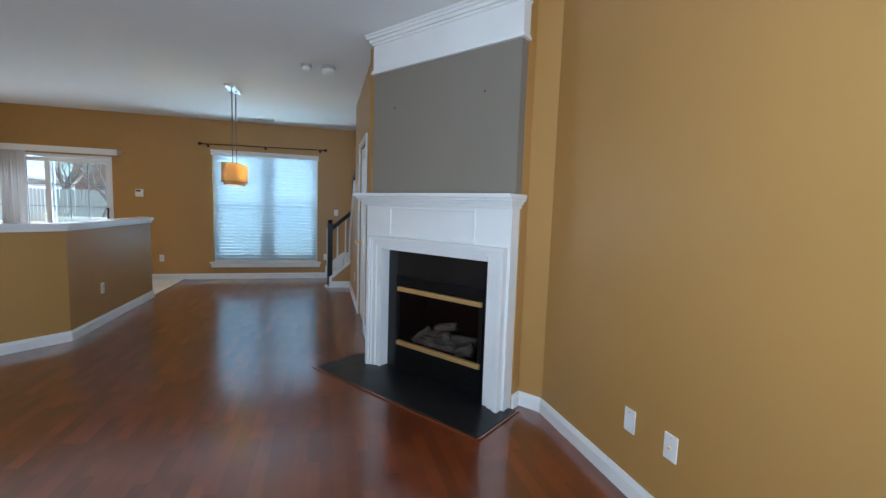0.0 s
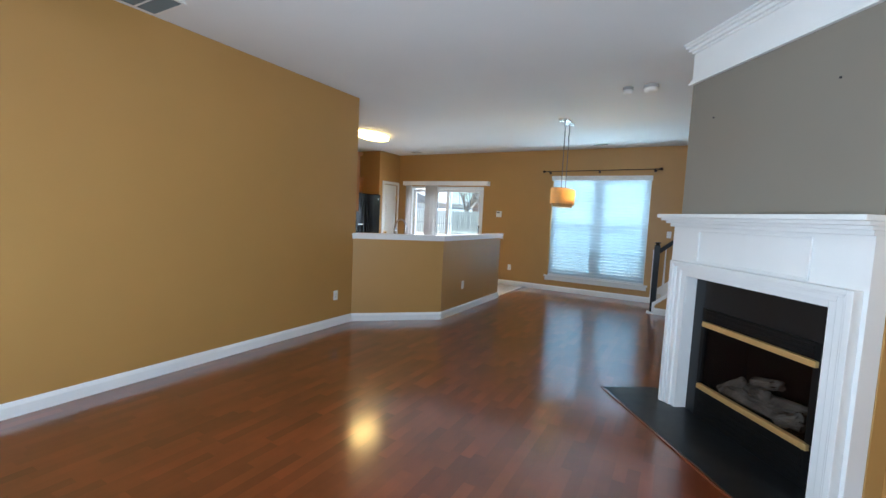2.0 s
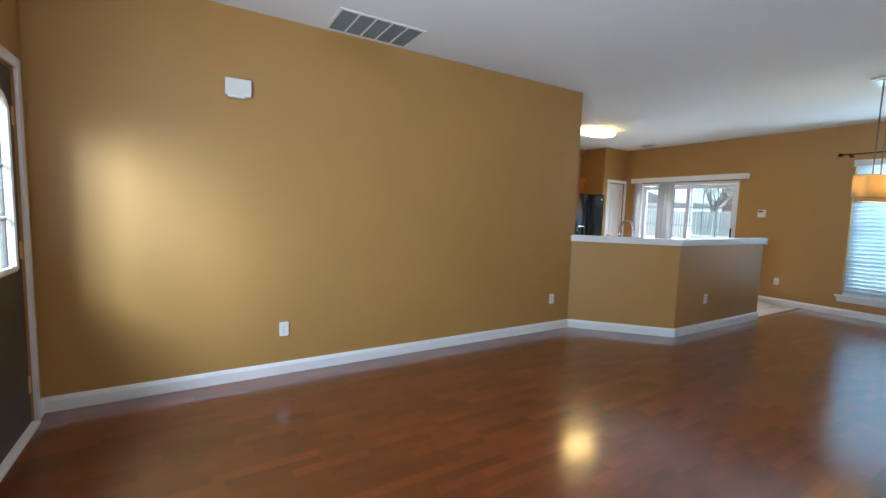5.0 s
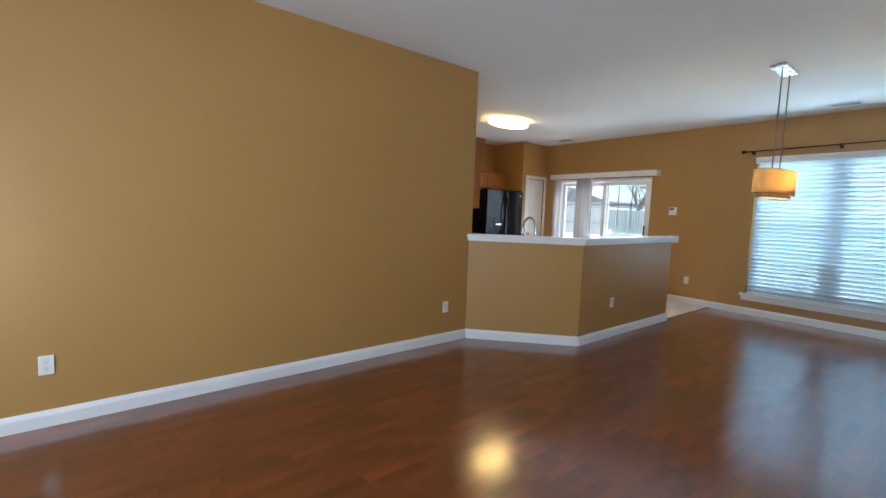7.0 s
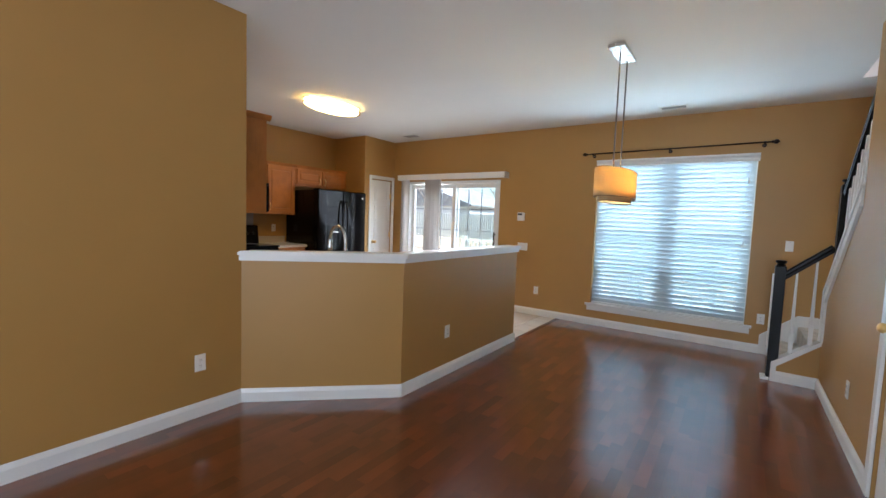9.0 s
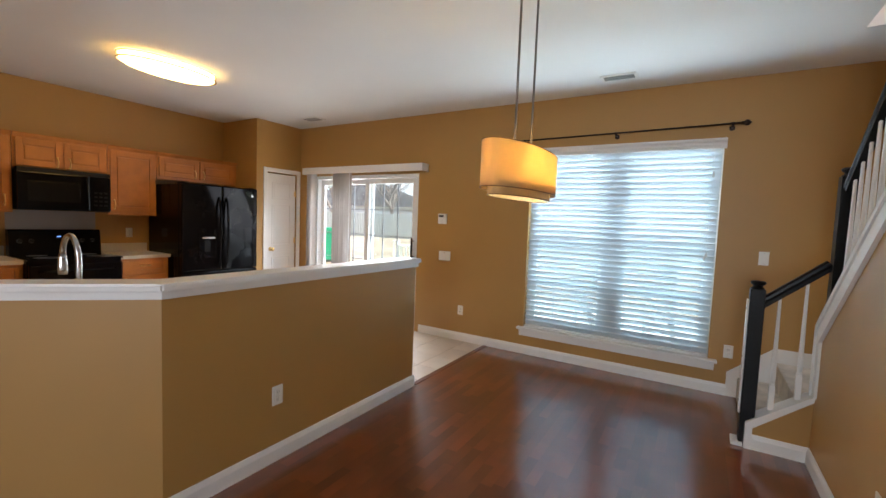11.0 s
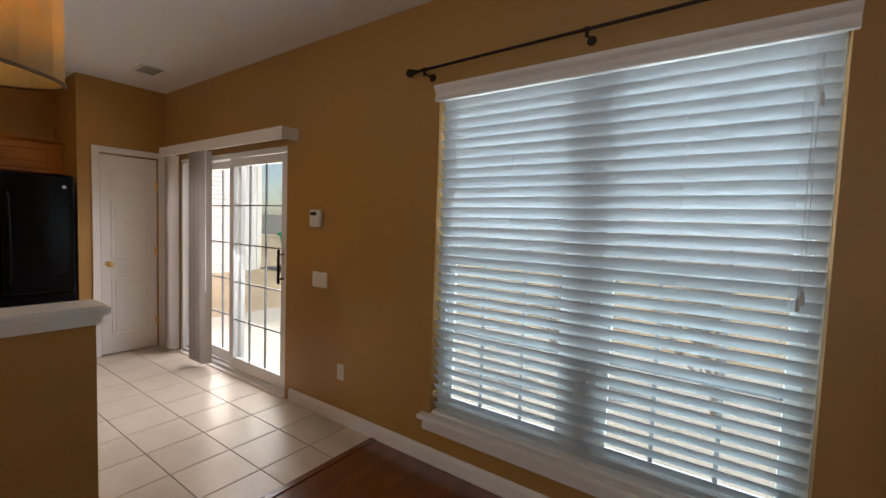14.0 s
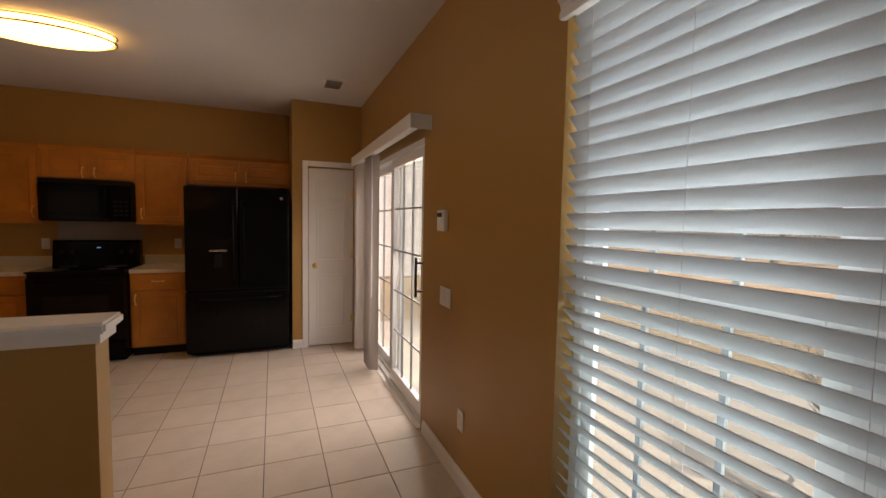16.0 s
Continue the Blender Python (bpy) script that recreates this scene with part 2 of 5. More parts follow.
def prism(bm, pts, axis, a, b):
    """A polygon of (u, v) pairs, pushed along an axis from a to b: x -> (y, z), y -> (x, z), z -> (x, y)."""
    put = {"x": lambda u, v, w: (w, u, v), "y": lambda u, v, w: (u, w, v), "z": lambda u, v, w: (u, v, w)}[axis]
    r0, r1 = ([bm.verts.new(put(u, v, w)) for u, v in pts] for w in (a, b))
    n = len(pts)
    faces = [bm.faces.new(r0), bm.faces.new(r1)] + [bm.faces.new((r0[k], r0[(k + 1) % n], r1[(k + 1) % n], r1[k])) for k in range(n)]
    bmesh.ops.recalc_face_normals(bm, faces=faces)
    return bm


def run(bm, profile, a, b, side):
    """A moulding: (out, up) pairs swept on the floor plan from a to b, the room on the side vector's side."""
    a, b, s = Vector((*a, 0)), Vector((*b, 0)), Vector((*side, 0)).normalized()
    rings = [[bm.verts.new(p + s * o + Vector((0, 0, u))) for o, u in profile] for p in (a, b)]
    n = len(profile)
    faces = [bm.faces.new(rings[0]), bm.faces.new(rings[1])] + [bm.faces.new((rings[0][k], rings[0][(k + 1) % n], rings[1][(k + 1) % n], rings[1][k])) for k in range(n)]
    bmesh.ops.recalc_face_normals(bm, faces=faces)
    return bm


def tube(bm, pts, r, seg=10):
    pts = [Vector(p) for p in pts]
    rings = []
    for k, p in enumerate(pts):
        d = (pts[min(k + 1, len(pts) - 1)] - pts[max(k - 1, 0)]).normalized()
        q = d.to_track_quat("Z", "Y").to_matrix()
        rings.append([bm.verts.new(p + q @ Vector((r * math.cos(2 * math.pi * j / seg), r * math.sin(2 * math.pi * j / seg), 0))) for j in range(seg)])
    for lo, hi in zip(rings, rings[1:]):
        sh = min(range(seg), key=lambda s: (hi[s].co - lo[0].co).length)
        for j in range(seg):
            bm.faces.new((lo[j], lo[(j + 1) % seg], hi[(j + 1 + sh) % seg], hi[(j + sh) % seg]))
    bm.faces.new(rings[0])
    bm.faces.new(rings[-1])
    bmesh.ops.recalc_face_normals(bm, faces=bm.faces)
    return bm


def link(name, bm, material, smooth=False):
    me = bpy.data.meshes.new(name)
    bm.to_mesh(me)
    bm.free()
    me.materials.append(material)
    if smooth:
        me.shade_smooth()
    return new(name, me)


def part(name, bm, material, parent, label="", smooth=False):
    o = ORIGIN.get(parent.name, Vector((0, 0, 0)))
    if o.length:
        bmesh.ops.translate(bm, vec=-o, verts=bm.verts)
    ob = link(name, bm, material, smooth)
    ob.parent = parent
    ORIGIN[ob.name] = o
    return tagged(ob, label)


def thing(name, at, label, category, group=""):
    """An empty at a thing's base; its parts are then given in the world's metres."""
    ob = new(name)
    ob.location = at
    ob.empty_display_size = 0.1
    ORIGIN[ob.name] = Vector(at)
    return tagged(ob, label, category, group)


def setting(name, bm, material, label, category="", smooth=False):
    return tagged(link(name, bm, material, smooth), label, category, kind="structure")


def B():
    return bmesh.new()


def panel_wall(name, axis, at, thick, lo, hi, top, holes, label, material=None):
    """A wall along x (axis 'y' fixed) or y (axis 'x' fixed), with holes (a0, a1, z0, z1) cut through it."""
    bm = B()
    cuts = sorted({lo, hi, *[h[0] for h in holes], *[h[1] for h in holes]})
    for a0, a1 in zip(cuts, cuts[1:]):
        mid, z = (a0 + a1) / 2, 0.0
        for h in sorted((h for h in holes if h[0] < mid < h[1]), key=lambda h: h[2]):
            if h[2] > z:
                box(bm, *((a0, a1, at, at + thick) if axis == "y" else (at, at + thick, a0, a1)), z, h[2])
            z = h[3]
        if z < top:
            box(bm, *((a0, a1, at, at + thick) if axis == "y" else (at, at + thick, a0, a1)), z, top)
    bmesh.ops.remove_doubles(bm, verts=bm.verts, dist=0.0005)
    inner = [f for f in bm.faces if sum(1 for g in bm.faces if g is not f and (g.calc_center_median() - f.calc_center_median()).length < 1e-5)]
    bmesh.ops.delete(bm, geom=inner, context="FACES")
    return setting(name, bm, material or WALL, label, "wall")


# ---- the plan ----
H = 2.74
LX, RX, KX = -3.0, 1.54, -6.18  # living wall, fireplace side wall, kitchen back wall
SX = 0.54                       # wall beside the stairs
FP = Vector((0.866, 2.976, 0))
FA = -54.7                      # the fireplace wall runs across the corner
FM = Matrix.Translation(FP) @ Matrix.Rotation(radians(FA), 4, "Z")  # local x along the wall, -y into the room


def fp(s, p):
    v = FM @ Vector((s, -p, 0))
    return v.x, v.y


WIN = (-1.735, 0.0, 0.30, 2.20)
SLD = (-5.08, -3.20, 0.0, 2.02)
panel_wall("wall_north", "y", NY, 0.16, -6.40, 1.80, H, [WIN, SLD], "ochre painted wall with a wide window and a patio door")
# the second hole is for the added front window
panel_wall("wall_south", "y", SY - 0.14, 0.14, LX - 0.14, RX + 0.14, H, [(-2.84, -1.93, 0.0, 2.06), (-1.0, 0.8, 0.75, 2.15)], "ochre painted front wall with an entrance door")
panel_wall("wall_living_west", "x", LX - 0.14, 0.14, SY, 3.80, H, [], "ochre painted living room wall")
panel_wall("wall_kitchen_south", "y", 3.66, 0.14, KX, LX - 0.14, H, [], "ochre painted kitchen wall")
panel_wall("wall_kitchen_west", "x", KX - 0.14, 0.14, 3.66, NY, H, [], "ochre painted kitchen wall behind the cabinets")
panel_wall("wall_east", "x", RX, 0.14, SY, 4.2, H, [], "ochre painted living room side wall")
CLOSET = (4.44, 5.20, 0.0, 2.04)
wall = panel_wall("wall_stairs", "x", SX, 0.12, 3.70, 6.05, H, [CLOSET], "ochre painted wall under the stairs")
bm = prism(B(), [(6.05, 0), (7.04, 0), (7.04, 0.83), (6.05, 1.66)], "x", SX, SX + 0.12)
setting("wall_stairs_low", bm, WALL, "ochre sloping wall under the stair balustrade", "wall")
bm = prism(B(), [(0.22, 0), (SX, 0), (SX, 0.40), (0.22, 0.155)], "y", 7.04, 7.14)
setting("wall_stairs_curb", bm, WALL, "low ochre kerb wall beside the first stair steps", "wall")
bm = B()
for a in ((-0.90, -0.375, 0, H), (0.465, 1.05, 0, H), (-0.375, 0.465, 0, 0.195), (-0.375, 0.465, 0.745, H)):
    box(bm, a[0], a[1], 0.195, 0.33, a[2], a[3], m=FM)
bmesh.ops.remove_doubles(bm, verts=bm.verts, dist=0.0005)
setting("wall_fireplace", bm, WALL, "ochre diagonal corner wall behind the fireplace", "wall")
bm = box(B(), RX, RX + 0.14, 4.2, NY, 0, 5.2)
box(bm, 0.66, RX, 4.46, 4.6, H, 5.2)
box(bm, 0.52, 0.66, 4.46, 7.44, H + 0.25, 5.2)
box(bm, 0.66, RX, 7.30, 7.44, H + 0.25, 5.2)
setting("wall_stairwell", bm, WALL, "ochre stairwell walls", "wall")
# pantry box in the kitchen corner
PD = (7.45, 7.95, 0.0, 2.03)
panel_wall("wall_pantry", "x", -5.53, 0.12, 7.28, NY, H, [PD], "ochre pantry wall with a narrow door")
setting("wall_pantry_side", box(B(), KX, -5.53, 7.28, 7.40, 0, H), WALL, "ochre pantry side wall", "wall")
# breakfast bar half wall with its diagonal
PX, PW = -2.172, 0.115
bm = prism(B(), [(-3.0, 3.765), (PX, 4.575), (PX, 6.548), (PX - PW, 6.548), (PX - PW, 4.625), (-3.05, 3.80), (-3.0, 3.80)], "z", 0, 1.055)
setting("wall_half", bm, WALL, "ochre half wall of the breakfast bar", "wall")
o = 0.035
bm = prism(B(), [(-2.992, 3.722), (PX + o, 4.562), (PX + o, 6.55 + o), (PX - PW - o, 6.55 + o), (PX - PW - o, 4.64), (-3.04, 3.835), (-2.992, 3.835)], "z", 1.071, 1.108)
bmesh.ops.bevel(bm, geom=bm.edges[:], offset=0.008, segments=2, affect="EDGES")
o = 0.016
prism(bm, [(-2.995, 3.742), (PX + o, 4.569), (PX + o, 6.55 + o), (PX - PW - o, 6.55 + o), (PX - PW - o, 4.635), (-3.04, 3.82), (-2.995, 3.82)], "z", 1.038, 1.072)
setting("trim_half_wall_cap", bm, TRIM, "white painted moulded cap of the half wall", "trim")

bm = box(B(), -6.40, 0.60, SY - 0.14, NY + 0.16, H, H + 0.25)
box(bm, 0.60, 1.80, SY - 0.14, 4.60, H, H + 0.25)
box(bm, 0.60, 1.80, 7.30, NY + 0.16, H, H + 0.25)
box(bm, 0.60, 0.66, 4.60, 7.30, H, H + 0.25)
setting("ceiling", bm, CEIL, "flat white painted ceiling", "ceiling")
setting("ceiling_stairwell", box(B(), 0.4, 1.8, 4.3, NY + 0.16, 5.2, 5.3), CEIL, "white ceiling over the stairs", "ceiling")
floor = setting("floor", box(B(), -6.40, 1.80, SY - 0.14, NY + 0.16, -0.20, -0.012), SUB, "reddish cherry wood strip floor", "floor")
kfloor = setting("floor_kitchen", box(B(), KX, PX, 3.7, NY, -0.012, -0.003), GROUT, "cream square tiled kitchen floor with dark grout", "floor")

# baseboards
BASE = [(0, 0), (0.016, 0), (0.016, 0.07), (0.011, 0.085), (0.006, 0.098), (0, 0.098)]


def baseboard(a, b, side):
    return tagged(link("baseboard", run(B(), BASE, a, b, side), TRIM), "white painted moulded baseboard", "baseboard", kind="structure")


baseboard((LX, SY), (LX, 3.765), (1, 0))
baseboard((LX, 3.765), (PX, 4.575), (1, -1))
baseboard((PX, 4.572), (PX, 6.548), (1, 0))
baseboard((PX + 0.016, 6.548), (PX - PW, 6.548), (0, 1))
baseboard((-3.13, NY), (0.15, NY), (0, -1))
baseboard((RX, SY), (RX, 2.37), (-1, 0))
baseboard(fp(0.714, -0.195), fp(0.905, -0.195), (-0.816, -0.578))
baseboard(fp(0.714, -0.10), fp(0.714, -0.195), (0.578, -0.816))
baseboard(fp(-0.83, -0.195), fp(-0.645, -0.195), (-0.816, -0.578))
baseboard((SX, 3.72), (SX, 4.37), (-1, 0))
baseboard((SX, 5.27), (SX, 7.04), (-1, 0))
baseboard((SX, 7.04), (0.235, 7.04), (0, -1))
baseboard((-5.41, 7.28), (-5.41, 7.385), (1, 0))
baseboard((-5.41, NY), (-5.18, NY), (0, -1))
baseboard((LX, SY), (-2.91, SY), (0, 1))
baseboard((-1.86, SY), (RX, SY), (0, 1))


def casing(name, axis, at, a0, a1, top, w, out, label):
    """Door trim round an opening on a wall face; out is the way into the room."""
    bm = B()
    t = 0.018 * out
    lo, hi = min(at, at + t), max(at, at + t)
    for u0, u1, z0, z1 in ((a0 - w, a0, 0, top + w), (a1, a1 + w, 0, top + w), (a0, a1, top, top + w)):
        if axis == "x":
            box(bm, lo, hi, u0, u1, z0, z1, 0.005)
        else:
            box(bm, u0, u1, lo, hi, z0, z1, 0.005)
    return setting(name, bm, TRIM, label, "trim")


casing("trim_pantry", "x", -5.41, 7.445, 7.955, 2.035, 0.06, 1, "white painted door casing")
casing("trim_closet", "x", SX, 4.435, 5.205, 2.045, 0.065, -1, "white painted door casing")
casing("trim_entrance", "y", SY, -2.845, -1.925, 2.065, 0.06, 1, "white painted entrance door casing")


def panel_door(name, label, lo, hi, top, panels, material):
    """A door leaf: local x across, y out of the face (front at 0), raised panels as (x0, x1, z0, z1)."""
    ob = thing(name, (0, 0, 0), label, "door")
    part("leaf", box(B(), lo, hi, 0.0, 0.035, 0.012, top, 0.003), material, ob)
    for x0, x1, z0, z1 in panels:
        bm = B()
        w = 0.016
        for a in ((x0, x1, z0, z0 + w), (x0, x1, z1 - w, z1), (x0, x0 + w, z0 + w, z1 - w), (x1 - w, x1, z0 + w, z1 - w)):
            box(bm, a[0], a[1], -0.006, 0.004, a[2], a[3], 0.003)
        box(bm, x0 + 0.035, x1 - 0.035, -0.004, 0.004, z0 + 0.035, z1 - 0.035, 0.003)
        part("panel", bm, material, ob)
    return ob


def knob(parent, x, z):
    bm = cyl(B(), (x, 0.002, z), (x, -0.006, z), 0.03, 0.028, 20)
    cyl(bm, (x, -0.004, z), (x, -0.04, z), 0.011, 0.011, 12)
    ball(bm, (x, -0.055, z), 0.027, (1, 0.8, 1))
    return part("knob", bm, BRASS, parent, "round polished brass knob", True)


def hinges(parent, x, heights):
    for z in heights:
        bm = cyl(B(), (x, -0.008, z - 0.045), (x, -0.008, z + 0.045), 0.007, seg=10)
        box(bm, x - 0.02, x + 0.004, -0.003, 0.003, z - 0.04, z + 0.04)
        part("hinge", bm, BRASS, parent, "brass hinge")


# pantry door: faces +x, local x runs along the wall
d = panel_door("door_pantry", "narrow white panelled pantry door, closed", 0.004, 0.496, 2.02, [(0.09, 0.41, 1.66, 1.90), (0.09, 0.41, 0.98, 1.58), (0.09, 0.41, 0.20, 0.82)], TRIM)
knob(d, 0.07, 0.93)
hinges(d, 0.492, (0.3, 1.05, 1.75))
d.matrix_world = pose(-5.425, 7.45, 0, 0, 0, 90)
# closet door under the stairs: faces -x
d = panel_door("door_closet", "white panelled closet door under the stairs, closed", 0.004, 0.756, 2.03,
               [(0.10, 0.34, 1.62, 1.92), (0.42, 0.66, 1.62, 1.92), (0.10, 0.34, 0.98, 1.54), (0.42, 0.66, 0.98, 1.54), (0.10, 0.34, 0.2, 0.82), (0.42, 0.66, 0.2, 0.82)], TRIM)
knob(d, 0.07, 0.92)
hinges(d, 0.752, (0.3, 1.05, 1.75))
d.matrix_world = pose(SX + 0.015, 5.20, 0, 0, 0, -90)


# entrance door with a half glass
def entrance_door():
    ob = thing("door_entrance", (-2.385, SY - 0.04, 0), "dark brown entrance door with an arched glass light, closed", "door")
    y0, y1 = SY - 0.055, SY - 0.01
    x0, x1, g0, g1, z0, z1 = -2.835, -1.935, -2.70, -2.07, 0.96, 1.80
    bm = B()
    box(bm, x0, g0, y0, y1, 0.012, 2.05)
    box(bm, g1, x1, y0, y1, 0.012, 2.05)
    box(bm, g0, g1, y0, y1, 0.012, z0)
    n, c = 16, (g0 + g1) / 2
    arch = [(c + (g1 - g0) / 2 * math.cos(math.pi * k / n), z1 + 0.13 * math.sin(math.pi * k / n)) for k in range(n + 1)]
    for (xa, za), (xb, zb) in zip(arch, arch[1:]):
        prism(bm, [(xa, za), (xa, 2.05), (xb, 2.05), (xb, zb)], "y", y0, y1)
    part("leaf", bm, DOOR_BROWN, ob)
    rim = [(g0, y1 + 0.004, z0), (g1, y1 + 0.004, z0)] + [(x, y1 + 0.004, z) for x, z in arch] + [(g0, y1 + 0.004, z0)]
    bm = B()
    for a, b in zip(rim, rim[1:]):
        cyl(bm, a, b, 0.02, seg=8)
    part("glass_frame", bm, PLASTIC, ob, "white moulded glass surround")
    bm = B()
    for k in (1, 2):
        x = g0 + (g1 - g0) * k / 3
        box(bm, x - 0.008, x + 0.008, y0 + 0.01, y1 - 0.01, z0, z1 + 0.12)
        z = z0 + (z1 - z0) * k / 3
        box(bm, g0, g1, y0 + 0.012, y1 - 0.012, z - 0.008, z + 0.008)
    part("muntin", bm, PLASTIC, ob, "white glazing bars")
    pane = part("pane", prism(B(), [(g0, z0), (g1, z0)] + arch, "y", SY - 0.035, SY - 0.030), GLASS, ob)
    pane.visible_shadow = False
    for z in (0.25, 1.05, 1.80):
        bm = box(B(), x0 - 0.006, x0 + 0.02, y1 - 0.002, y1 + 0.006, z - 0.05, z + 0.05)
        part("hinge", bm, BRASS, ob, "brass hinge")
    bm = cyl(B(), (-2.0, y1, 0.95), (-2.0, y1 + 0.05, 0.95), 0.02)
    ball(bm, (-2.0, y1 + 0.06, 0.95), 0.028)
    part("knob", bm, BRASS, ob, "brass knob", True)


entrance_door()
setting("trim_threshold", box(B(), -2.84, -1.93, SY - 0.14, SY + 0.03, -0.01, 0.02, 0.005), TRIM, "white entrance threshold", "trim")


# ---- windows ----
def sash_window(name, x0, x1, z0, z1, y, label, cols=3):
    """One double-hung window unit at the outer side of its opening."""
    ob = thing(name, ((x0 + x1) / 2, y, z0), label, "window")
    tagged(ob, kind="structure")
    f = 0.045
    bm = B()
    for a in ((x0, x0 + f, z0, z1), (x1 - f, x1, z0, z1), (x0 + f, x1 - f, z0, z0 + f), (x0 + f, x1 - f, z1 - f, z1)):
        box(bm, a[0], a[1], y, y + 0.07, a[2], a[3], 0.004)
    part("window_frame", bm, VINYL, ob)
    mid = (z0 + z1) / 2
    for lo, hi, yy in ((z0 + f, mid + 0.035, y + 0.01), (mid - 0.035, z1 - f, y + 0.035)):
        bm = B()
        a, b, s = x0 + f, x1 - f, 0.05
        for q in ((a, a + s, lo, hi), (b - s, b, lo, hi), (a + s, b - s, lo, lo + s), (a + s, b - s, hi - s, hi)):
            box(bm, q[0], q[1], yy, yy + 0.022, q[2], q[3], 0.003)
        part("sash", bm, VINYL, ob)
        bm = B()
        for k in range(1, cols):
            x = a + (b - a) * k / cols
            box(bm, x - 0.009, x + 0.009, yy + 0.004, yy + 0.018, lo + s, hi - s)
        z = (lo + hi) / 2
        box(bm, a + s, b - s, yy + 0.005, yy + 0.017, z - 0.009, z + 0.009)
        part("glazing_bars", bm, BACKLIT_BAR, ob, "glazing bars inside the pane, greyed as if backlit")
        pane = part("pane", box(B(), a + 0.01, b - 0.01, yy + 0.009, yy + 0.013, lo + 0.01, hi - 0.01), GLASS, ob)
        pane.visible_shadow = False
    part("insect_screen", box(B(), x0 + f, x1 - f, y + 0.064, y + 0.066, z0 + f, mid - 0.02), SCREEN, ob, "fine grey insect screen over the lower sash")
    return ob


wx0, wx1, wz0, wz1 = WIN
wm = (wx0 + wx1) / 2
sash_window("window_1", wx0, wm - 0.03, wz0, wz1, NY + 0.075, "white double-hung window with glazing bars")
sash_window("window_2", wm + 0.03, wx1, wz0, wz1, NY + 0.075, "white double-hung window with glazing bars")
setting("trim_mullion", box(B(), wm - 0.03, wm + 0.03, NY + 0.065, NY + 0.155, wz0, wz1), VINYL, "white mullion between two windows", "trim")
# unseen window, added as an opening for the front fill
sash_window("assumed_front_window", -1.0, 0.8, 0.75, 2.15, SY - 0.125, "assumed white front window, unseen, added to let light in")
bm = box(B(), wx0 - 0.06, wx1 + 0.07, NY - 0.055, NY + 0.07, 0.275, 0.302, 0.008)
box(bm, wx0 - 0.04, wx1 + 0.05, NY - 0.022, NY, 0.205, 0.276, 0.006)
setting("trim_window_sill", bm, TRIM, "white painted window sill and apron", "trim")


def window_blind():
    ob = thing("window_blind", (wm, NY + 0.03, wz0), "white horizontal slat blind, lowered with slats half open", "blind")
    x0, x1 = wx0 + 0.012, wx1 - 0.012
    y = NY + 0.033
    bm = prism(B(), [(NY - 0.022, 2.152), (NY - 0.026, 2.158), (NY - 0.026, 2.176), (NY - 0.020, 2.182), (NY - 0.024, 2.200), (NY - 0.036, 2.212), (NY - 0.040, 2.220), (NY - 0.040, 2.238), (NY - 0.001, 2.238), (NY - 0.001, 2.152)], "x", wx0 - 0.015, wx1 + 0.015)
    part("valance", bm, TRIM, ob, "white moulded blind valance")
    part("headrail", box(B(), x0, x1, y - 0.025, y + 0.03, 2.165, 2.197), VINYL, ob)
    pitch, z, n, half, seg = 0.0555, 0.3536, 33, 0.0318, 5
    bm = B()
    arc = [(-half + 2 * half * j / seg, 0.0016 * (1 - (2 * j / seg - 1) ** 2)) for j in range(seg + 1)]
    prism(bm, [(u, v + 0.0013) for u, v in arc] + [(u, v - 0.0013) for u, v in reversed(arc)], "x", x0, x1)
    bmesh.ops.translate(bm, vec=ORIGIN[ob.name], verts=bm.verts)
    first = part("slat", bm, SLAT, ob)
    ORIGIN.pop(first.name, None)
    for k in range(n):
        s = first if k == 0 else new("slat", first.data)
        s.parent = ob
        lean = -52 + 1.2 * math.sin(k * 2.3)
        s.matrix_basis = Matrix.Translation(Vector((0, y, z + pitch * k)) - ORIGIN[ob.name]) @ Matrix.Rotation(radians(lean), 4, "X")
    part("bottom_rail", box(B(), x0, x1, y - 0.026, y + 0.026, wz0 + 0.004, wz0 + 0.024, 0.004), VINYL, ob)
    for f in (0.06, 0.27, 0.49, 0.51, 0.73, 0.94):
        x = x0 + (x1 - x0) * f
        bm = B()
        for yy in (y - 0.024, y + 0.024):
            cyl(bm, (x, yy, wz0 + 0.02), (x, yy, 2.15), 0.0007, seg=6)
        part("ladder_cord", bm, CORD, ob)
    for x, zb in ((x1 - 0.075, 1.22), (x1 - 0.062, 1.245), (x1 - 0.055, 1.95)):
        bm = cyl(B(), (x, NY - 0.012, zb), (x, NY - 0.012, 2.12), 0.0014, seg=6)
        lathe(bm, [(0.003, 0.05), (0.007, 0.035), (0.008, 0.0)], (x, NY - 0.012, zb - 0.045), 10)
        part("pull_cord", bm, CORD, ob, "white pull cord with a tassel")


window_blind()


